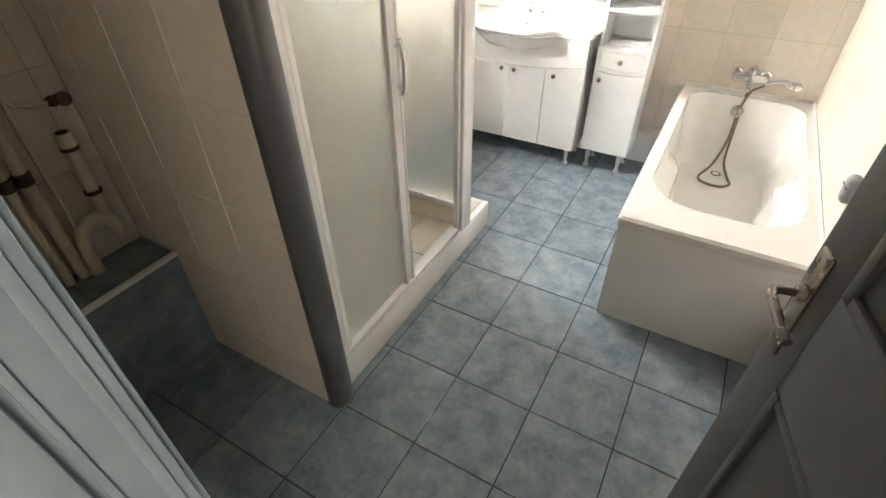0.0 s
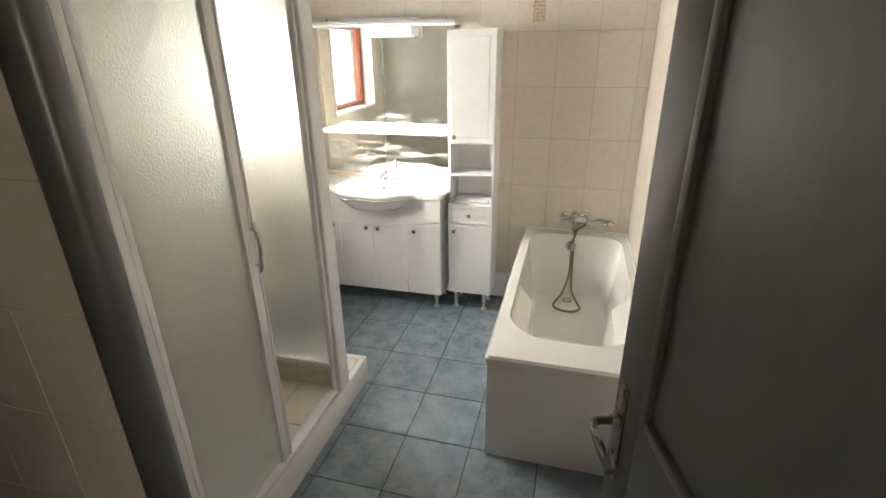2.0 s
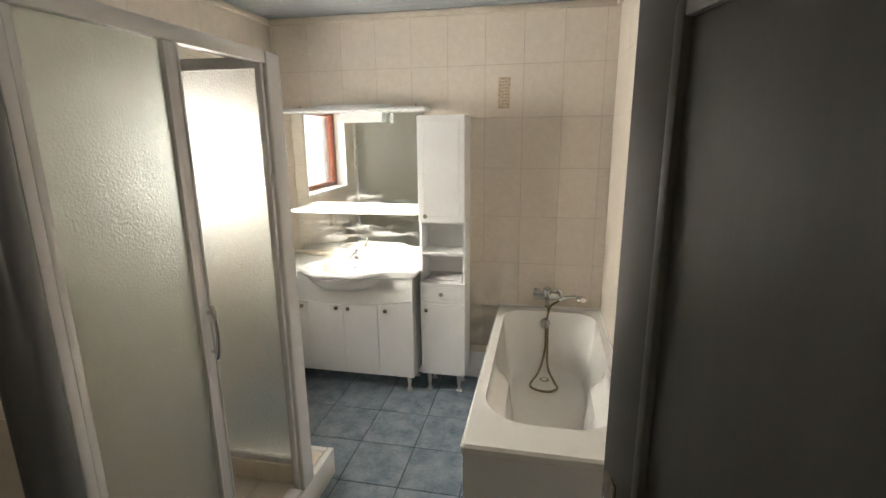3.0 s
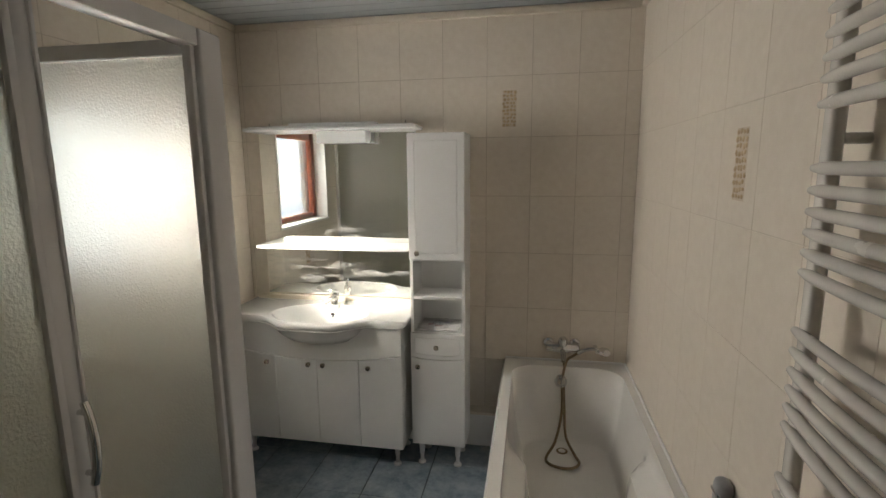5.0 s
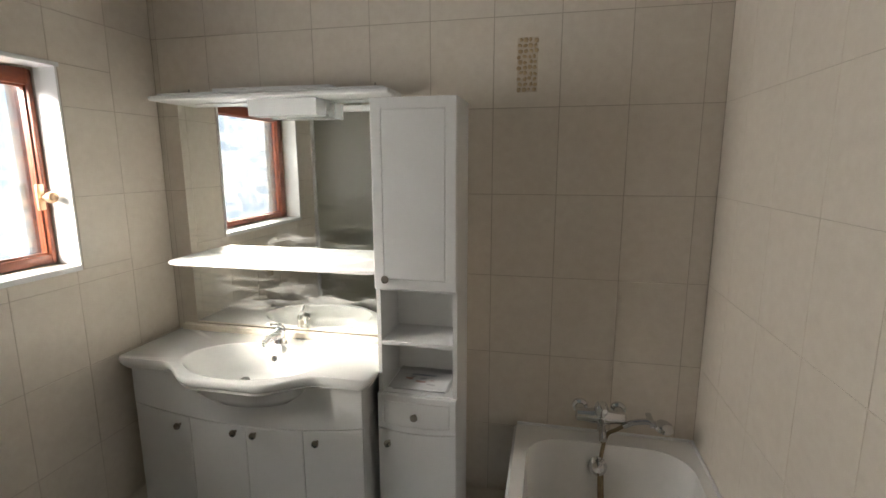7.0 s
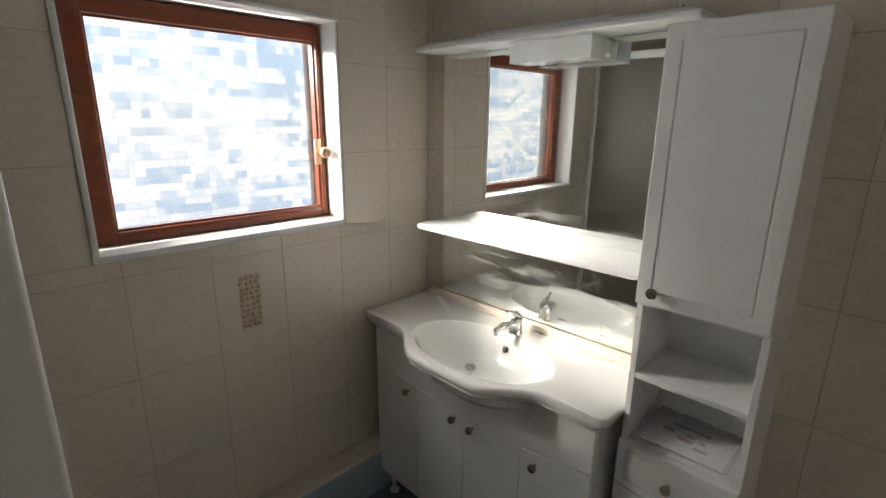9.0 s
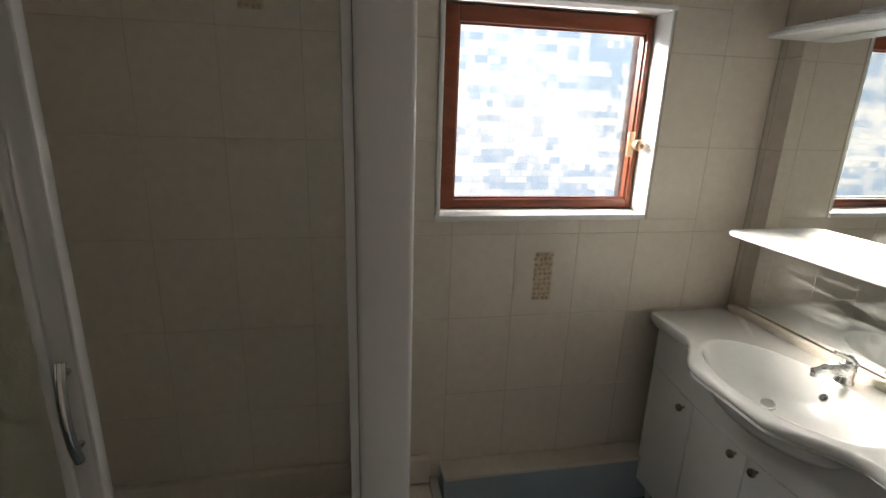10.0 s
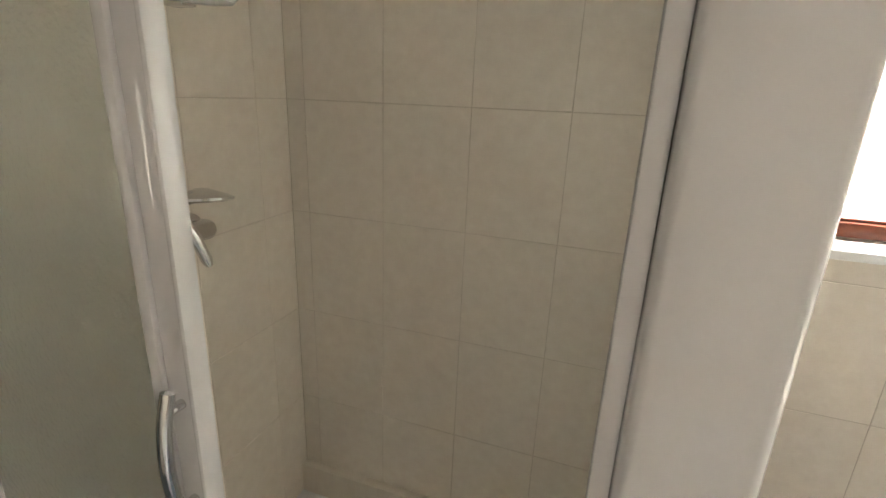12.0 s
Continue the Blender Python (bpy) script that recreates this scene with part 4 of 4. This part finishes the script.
def oval(rx, ry, z, dy=0.0, dx=0.0):
    out = []
    for a in angles:
        c, s = math.cos(a), math.sin(a)
        r = 1 / math.sqrt((c / rx) ** 2 + (s / ry) ** 2)
        out.append(Vector((CX + dx + r * c, CY + dy + r * s, z)))
    return out


loops = [oval(0.08, 0.05, 0.722), oval(0.20, 0.115, 0.742), oval(0.255, 0.155, 0.785), oval(0.285, 0.178, 0.822), ring(0.95, 0.838), ring(1.0, 0.842, 0.024), ring(1.0, 0.849, 0.010), ring(1.0, 0.857, 0.003), ring(1.0, 0.866), ring(1.0, 0.875, 0.002), ring(1.0, 0.880, 0.006), ring(1.0, 0.882, 0.011),
         oval(0.302, 0.187, 0.8815), oval(0.293, 0.181, 0.885), oval(0.283, 0.173, 0.883), oval(0.274, 0.166, 0.872), oval(0.256, 0.153, 0.84), oval(0.224, 0.132, 0.79), oval(0.16, 0.095, 0.752), oval(0.08, 0.05, 0.738), oval(0.02, 0.02, 0.736)]
part("bowl", recalc(loft(bmesh.new(), loops)), M_CERAMIC, top)
part("overflow", turned([(0.013, 0), (0.013, 0.003), (0.009, 0.004)], (CX + 0.010, CY + 0.147, 0.829), (0, -1, 0.7), 16), M_CHROME, top, "chrome overflow ring")
# shade of the overflow's hollow, as a black disc
part("overflow_hole", turned([(0.008, 0), (0.008, 0.002)], (CX + 0.010, CY + 0.1432, 0.8320), (0, -1, 0.7), 14), M_HOLESHADE, top)
part("plug", turned([(0.014, 0), (0.014, 0.035), (0.022, 0.040), (0.022, 0.046), (0.004, 0.048)], (CX - 0.035, CY + 0.0, 0.752), (0.15, -0.2, 1), 18), M_WHITE, top, "raised pop-up plug with chrome cap")
part("plug_cap", turned([(0.021, 0), (0.019, 0.003), (0.004, 0.004)], (CX - 0.028, CY - 0.0095, 0.7985), (0.15, -0.2, 1), 18), M_CHROME, top)
part("drain_ring", turned([(0.030, 0), (0.030, 0.003), (0.024, 0.004), (0.023, 0.001)], (CX - 0.03, CY, 0.7385), seg=20), M_CHROME, top)
part("back_strip", boxes((TX0 + 0.03, TX1 - 0.01, YB - 0.062, YB - 0.030, 0.880, 0.908), bevel=0.006), M_PLASTER, top, "cream sealing strip along the mirror")

faucet = thing("basin_faucet", (CX + 0.012, 3.345, 0.88), "chrome single-lever basin faucet", "faucet")
FXc, FYc = CX + 0.012, 3.345
part("base", turned([(0.027, 0), (0.027, 0.006), (0.023, 0.012), (0.022, 0.045), (0.024, 0.055), (0.020, 0.064), (0.006, 0.067)], (FXc, FYc, 0.881)), M_CHROME, faucet)
part("spout", tube(bmesh.new(), curve([(FXc, FYc - 0.005, 0.918), (FXc - 0.010, FYc - 0.05, 0.924), (FXc - 0.020, FYc - 0.098, 0.912)], 6), [0.019] * 5 + [0.016] * 4 + [0.0125] * 4, 16), M_CHROME, faucet)
part("aerator", cyl((FXc - 0.019, FYc - 0.092, 0.912), (FXc - 0.019, FYc - 0.093, 0.898), 0.010, 14), M_CHROME, faucet)
part("lever", tube(bmesh.new(), curve([(FXc, FYc + 0.012, 0.938), (FXc + 0.001, FYc + 0.004, 0.956), (FXc - 0.004, FYc - 0.020, 0.968), (FXc - 0.010, FYc - 0.048, 0.980)], 5), [0.016] * 4 + [0.012] * 4 + [0.008] * 4 + [0.006] * 4, 12), M_CHROME, faucet)
part("pull_rod", turned([(0.003, 0), (0.003, 0.045), (0.006, 0.050), (0.004, 0.058)], (FXc + 0.004, FYc + 0.032, 0.885), seg=10), M_CHROME, faucet)

# mirror with shelf, canopy and lamp
mirror = thing("wall_mirror", (VC, YB - 0.02, 0.94), "frameless mirror with white shelf and light canopy", "mirror")
MY = YB - 0.028
part("backing", boxes((-1.602, -0.615, MY + 0.005, YB - 0.001, 0.911, 1.912)), M_WHITE, mirror)
part("mirror_glass", boxes((-1.600, -0.617, MY, MY + 0.0045, 0.912, 1.910)), M_MIRROR, mirror, "plain mirror glass")


def slab(x0, x1, y0, y1, z0, z1, r):
    """A shelf with rounded front corners and a soft edge."""
    return recalc(loft(bmesh.new(), [rounded_rect(x0 + i, x1 - i, y0 + i, y1, [0.002, 0.002, r, r], z) for i, z in ((0.005, z0), (0.0, z0 + 0.005), (0.0, z1 - 0.005), (0.005, z1))]))


part("shelf", slab(-1.560, -0.618, 3.236, MY - 0.001, 1.232, 1.252, 0.03), M_WHITE, mirror, "white lacquered shelf")
canopy = part("canopy", slab(-1.625, -0.575, 3.302, YB - 0.001, 1.914, 1.934, 0.008), M_WHITE, mirror, "white light canopy")
part("cap_strip", slab(-1.600, -0.600, 3.318, YB - 0.001, 1.9345, 1.944, 0.01), M_WHITE, canopy)
lamp = thing("mirror_lamp", (-1.02, 3.36, 1.85), "white mirror lamp with milky acrylic cover, unlit", "wall lamp")
part("housing", boxes((-1.145, -0.895, 3.365, MY - 0.001, 1.868, 1.913), bevel=0.006), M_WHITE, lamp)
part("tube", cyl((-1.12, 3.345, 1.878), (-0.92, 3.345, 1.878), 0.013, 16), M_CERAMIC, lamp, "unlit white tube")
cv = bmesh.new()
for b in ((-1.165, -0.875, 3.315, 3.318, 1.846, 1.908), (-1.165, -0.875, 3.319, 3.40, 1.843, 1.846), (-1.168, -1.1655, 3.315, 3.40, 1.844, 1.908), (-0.8745, -0.872, 3.315, 3.40, 1.844, 1.908)):
    box(cv, *b)
cover = part("cover", cv, M_CLEAR, lamp, "milky acrylic cover")
cover.visible_shadow = False
for x in (-1.15, -0.89):
    part("end_clip", boxes((x - 0.012, x + 0.012, 3.325, 3.40, 1.85, 1.904), bevel=0.004), M_WHITE, lamp)
for x in (-1.50, -0.66):
    part("clip", turned([(0.006, 0), (0.006, 0.012), (0.003, 0.014), (0.003, 0.024)], (x, 3.40, 1.943), seg=10), M_NICKEL, canopy)
strip = thing("top_cover_strip", (-1.1, 3.41, 1.945), "white cover strip lying on the canopy", "cover strip")
part("strip", boxes((-1.36, -0.835, 3.36, 3.45, 1.9445, 1.962), bevel=0.004), M_WHITE, strip)

# ---- tall cabinet ----
CX0, CX1, CYF = -0.590, -0.286, 3.145
tall = thing("tall_cabinet", ((CX0 + CX1) / 2, 3.3, 0), "tall white bathroom cabinet with open shelves", "tall cabinet")
CB = YB - 0.092
part("side_panel", boxes((CX0, CX0 + 0.016, CYF + 0.018, CB, 0.125, 1.877), bevel=0.001, seg=1), M_WHITE, tall)
part("side_panel", boxes((CX1 - 0.016, CX1, CYF + 0.018, CB, 0.125, 1.877), bevel=0.001, seg=1), M_WHITE, tall)
part("back_panel", boxes((CX0 + 0.016, CX1 - 0.016, CB - 0.006, CB, 0.125, 1.877)), M_WHITE, tall)
for z0, z1 in ((0.125, 0.141), (0.640, 0.656), (0.782, 0.798), (0.985, 1.001), (1.196, 1.212), (1.861, 1.877)):
    part("shelf_board", boxes((CX0 + 0.0165, CX1 - 0.0165, CYF + 0.020, CB - 0.007, z0, z1), bevel=0.001, seg=1), M_WHITE, tall)
flat = lambda x: CYF
cseam = lambda x: 0.656 - bow(x, CX0, CX1, 0.014)
d = part("upper_door", bow_panel(CX0, CX1 - 0.001, 1.206, 1.877, flat, groove=0.036, nx=2), M_WHITE, tall)
knob(d, CX0 + 0.047, CYF, 1.247)
d = part("drawer", bow_panel(CX0, CX1 - 0.001, 0.656, 0.795, flat, groove=0.022, nx=8, low=lambda x: cseam(x) + 0.003), M_WHITE, tall)
knob(d, (CX0 + CX1) / 2 - 0.005, flat(-0.44), 0.722)
d = part("lower_door", bow_panel(CX0, CX1 - 0.001, 0.128, 0.656, flat, groove=0.0, nx=8, high=cseam), M_WHITE, tall)
knob(d, CX0 + 0.042, flat(CX0 + 0.042), 0.606)
for x in (CX0 + 0.05, CX1 - 0.045):
    for y in (CYF + 0.026, CB - 0.05):
        foot(tall, x, y, 0.126)

leaflet = thing("manual_in_film", (-0.44, 3.25, 0.80), "printed leaflets in clear crinkled plastic film", "leaflet")
part("sheet", recalc(loft(bmesh.new(), [rounded_rect(-0.545, -0.335, 3.185, 3.345, 0.004, z) for z in (0.801, 0.808)])), M_PAPER, leaflet)
for x0, x1, y0, y1, m in ((-0.50, -0.40, 3.305, 3.318, M_INKBLUE), (-0.515, -0.485, 3.265, 3.283, M_INKRED), (-0.47, -0.43, 3.245, 3.26, M_INKRED), (-0.50, -0.475, 3.288, 3.296, M_INKGREY), (-0.455, -0.43, 3.27, 3.285, M_INKGREY), (-0.42, -0.385, 3.225, 3.236, M_INKGREY), (-0.415, -0.40, 3.262, 3.27, M_INKRED)):
    part("print", boxes((x0, x1, y0, y1, 0.8082, 0.8090)), m, leaflet)
film_bm = bmesh.new()
fx = [-0.557 + 0.235 * k / 22 for k in range(23)]
fy = [3.172 + 0.20 * k / 18 for k in range(19)]
grid = [[film_bm.verts.new((x, y, 0.812 + 0.012 * abs(noise.noise(Vector((x * 22, y * 22, 3)))) + 0.01 * max(0, noise.noise(Vector((x * 9, y * 9, 7)))))) for y in fy] for x in fx]
for i in range(22):
    for j in range(18):
        film_bm.faces.new((grid[i][j], grid[i + 1][j], grid[i + 1][j + 1], grid[i][j + 1]))
film_ob = part("film", film_bm, M_FILM, leaflet, "clear crinkled film")
film_ob.visible_shadow = False
film_ob.modifiers.new("thick", "SOLIDIFY").thickness = 0.0006

# ceiling spot
spot = thing("ceiling_spot", (-0.50, 2.96, ZC), "white round recessed ceiling spotlight, unlit", "ceiling light")
part("ring", turned([(0.046, 0), (0.044, -0.006), (0.036, -0.008), (0.032, -0.003), (0.030, 0.004)], (-0.50, 2.96, ZC), seg=28), M_WHITE, spot)
part("lens", turned([(0.031, 0.0), (0.030, -0.002), (0.004, -0.003)], (-0.50, 2.96, ZC), seg=24), M_GREYPLASTIC, spot, "grey lamp glass")

# ---- tiles, piece by piece ----
TILE_MESH = {}


def tile_mesh(w, h, thick, mat, kind):
    key = (round(w, 3), round(h, 3), kind)
    if key not in TILE_MESH:
        bm = bmesh.new()
        e = 0.001
        loft(bm, [[Vector((x, y, z)) for x, y in ((-w / 2 + i, -h / 2 + i), (w / 2 - i, -h / 2 + i), (w / 2 - i, h / 2 - i), (-w / 2 + i, h / 2 - i))] for i, z in ((0, 0), (0, thick - e), (e, thick))], cap0=False)
        TILE_MESH[key] = finish("tile", bm, mat, smooth=False)
    return TILE_MESH[key]


def lay(parent, m, u0, u1, v0, v1, ou, ov, du, dv, holes=(), joint=0.0024, thick=0.006, mat=None, kind="wall"):
    """Tiles over u0..u1, v0..v1 in the plane m, on a grid through (ou, ov), cut round the holes."""
    i0, i1 = math.floor((u0 - ou) / du), math.ceil((u1 - ou) / du)
    j0, j1 = math.floor((v0 - ov) / dv), math.ceil((v1 - ov) / dv)
    for i in range(i0, i1):
        for j in range(j0, j1):
            cells = [(max(u0, ou + i * du), min(u1, ou + (i + 1) * du), max(v0, ov + j * dv), min(v1, ov + (j + 1) * dv))]
            for a0, a1, b0, b1 in holes:
                out = []
                for c0, c1, d0, d1 in cells:
                    if c1 <= a0 or c0 >= a1 or d1 <= b0 or d0 >= b1:
                        out.append((c0, c1, d0, d1))
                        continue
                    out += [(c0, c1, d0, b0), (c0, c1, b1, d1), (c0, a0, max(d0, b0), min(d1, b1)), (a1, c1, max(d0, b0), min(d1, b1))]
                cells = [c for c in out if c[1] - c[0] > 0.008 and c[3] - c[2] > 0.008]
            for c0, c1, d0, d1 in cells:
                w, h = c1 - c0 - joint, d1 - d0 - joint
                if w < 0.006 or h < 0.006:
                    continue
                ob = new("tile", tile_mesh(w, h, thick, mat, kind))
                ob.parent = parent
                tilt = Matrix.Rotation(random.gauss(0, 0.0005), 4, "X") @ Matrix.Rotation(random.gauss(0, 0.0005), 4, "Y")
                ob.matrix_basis = Matrix.Translation(-WORLD_AT[parent]) @ m @ Matrix.Translation(((c0 + c1) / 2, (d0 + d1) / 2, random.uniform(-0.0001, 0.0001))) @ tilt


def plane(origin, u, v):
    u, v = Vector(u), Vector(v)
    n = u.cross(v)
    m = Matrix((u, v, n)).transposed().to_4x4()
    m.translation = origin
    return m


TW, TH, RZ = 0.25, 0.3318, 0.206
DECO = 0.0385, 0.099
north = plane((0, YB + 0.006, 0), (1, 0, 0), (0, 0, 1))
west = plane((XL - 0.006, 0, 0), (0, 1, 0), (0, 0, 1))
east = plane((XR + 0.006, 0, 0), (0, -1, 0), (0, 0, 1))
part_s = plane((0, PART_Y0 + 0.006, 0), (1, 0, 0), (0, 0, 1))
part_n = plane((0, PART_Y1 - 0.006, 0), (-1, 0, 0), (0, 0, 1))


def deco(parent, m, u, v):
    """A pebble strip set into a tile."""
    a, b = DECO
    bm = bmesh.new()
    box(bm, u - a, u + a, v - b, v + b, 0.0050, 0.0064)
    base = new("mosaic_bed", finish("mosaic_bed", bm, M_MOSAICBED))
    base.parent, base.matrix_basis = parent, m
    bm = bmesh.new()
    rows = 10
    for j in range(rows):
        for i in range(4):
            cu = u - a + 0.0088 + 0.0190 * i + (0.003 if j % 2 else -0.001) + random.uniform(-0.0028, 0.0028)
            cv_ = v - b + 0.0100 + 0.0198 * j + random.uniform(-0.0026, 0.0026)
            ra, rb, tw = random.uniform(0.0055, 0.0098), random.uniform(0.0058, 0.0098), random.uniform(0, 3)
            rings = []
            for f, z in ((1, 0.0062), (0.95, 0.0080), (0.6, 0.0098)):
                rings.append([Vector((cu + f * (ra * math.cos(q) * math.cos(tw) - rb * math.sin(q) * math.sin(tw)), cv_ + f * (ra * math.cos(q) * math.sin(tw) + rb * math.sin(q) * math.cos(tw)), z)) for q in [2 * math.pi * s / 8 for s in range(8)]])
            loft(bm, rings, cap0=False)
    ob = new("pebble_mosaic", finish("pebble_mosaic", bm, M_PEBBLE))
    ob.parent, ob.matrix_basis = parent, m
    tagged(ob, "beige pebble mosaic insert", kind="stuff")


lay(wall_north, north, XL, XR, 0, ZC, -0.204, RZ, TW, TH, mat=M_WALLTILE)
deco(wall_north, north, -0.077, 2.020)
lay(wall_west, west, PART_Y1, 1.990, 0, ZC, 2.490, RZ, TW, TH, joint=0.0010, mat=M_WALLTILE)
lay(wall_west, west, 1.990, YB, 0, ZC, 2.490, RZ, TW, TH, joint=0.0018, holes=((wy0 - 0.016, wy1 + 0.014, wz0 - 0.020, wz1 + 0.014),), mat=M_WALLTILE)
deco(wall_west, west, 2.6085, 1.031)
deco(wall_west, west, 1.596, 2.012)
lay(wall_west, west, YD, PART_Y0, 0.516, ZC, 2.490, RZ, TW, TH, mat=M_WALLTILE)
lay(wall_east, east, -YB, -YD, 0, ZC, -2.265, RZ, TW, TH, joint=0.0011, mat=M_WALLTILE)
deco(wall_east, east, -2.12, 1.7025)
lay(wall_partition, part_s, XL, PART_X, 0, ZC, -1.10, RZ, TW, TH, mat=M_WALLTILE)
lay(wall_partition, part_n, -PART_X, -XL, 0, ZC, 1.10, RZ, TW, TH, joint=0.0010, mat=M_WALLTILE)
flat_plane = plane((0, 0, -0.004), (1, 0, 0), (0, 1, 0))
lay(floor, flat_plane, XL, XR, YD, YB, -0.478, 1.502, 0.323, 0.333, joint=0.005, thick=0.005, mat=M_FLOORTILE, kind="floor")
lay(floor, flat_plane, hall_x0, hall_x1, -1.7, YD, -0.478, 1.502, 0.323, 0.333, joint=0.005, thick=0.005, mat=M_FLOORTILE, kind="floor")
lay(niche, plane((0, 0, 0.515), (1, 0, 0), (0, 1, 0)), XL, -1.530, YD, PART_Y0, -1.85, 0.5, 1 / 3, 1 / 3, joint=0.005, thick=0.004, mat=M_FLOORTILE, kind="ledge")
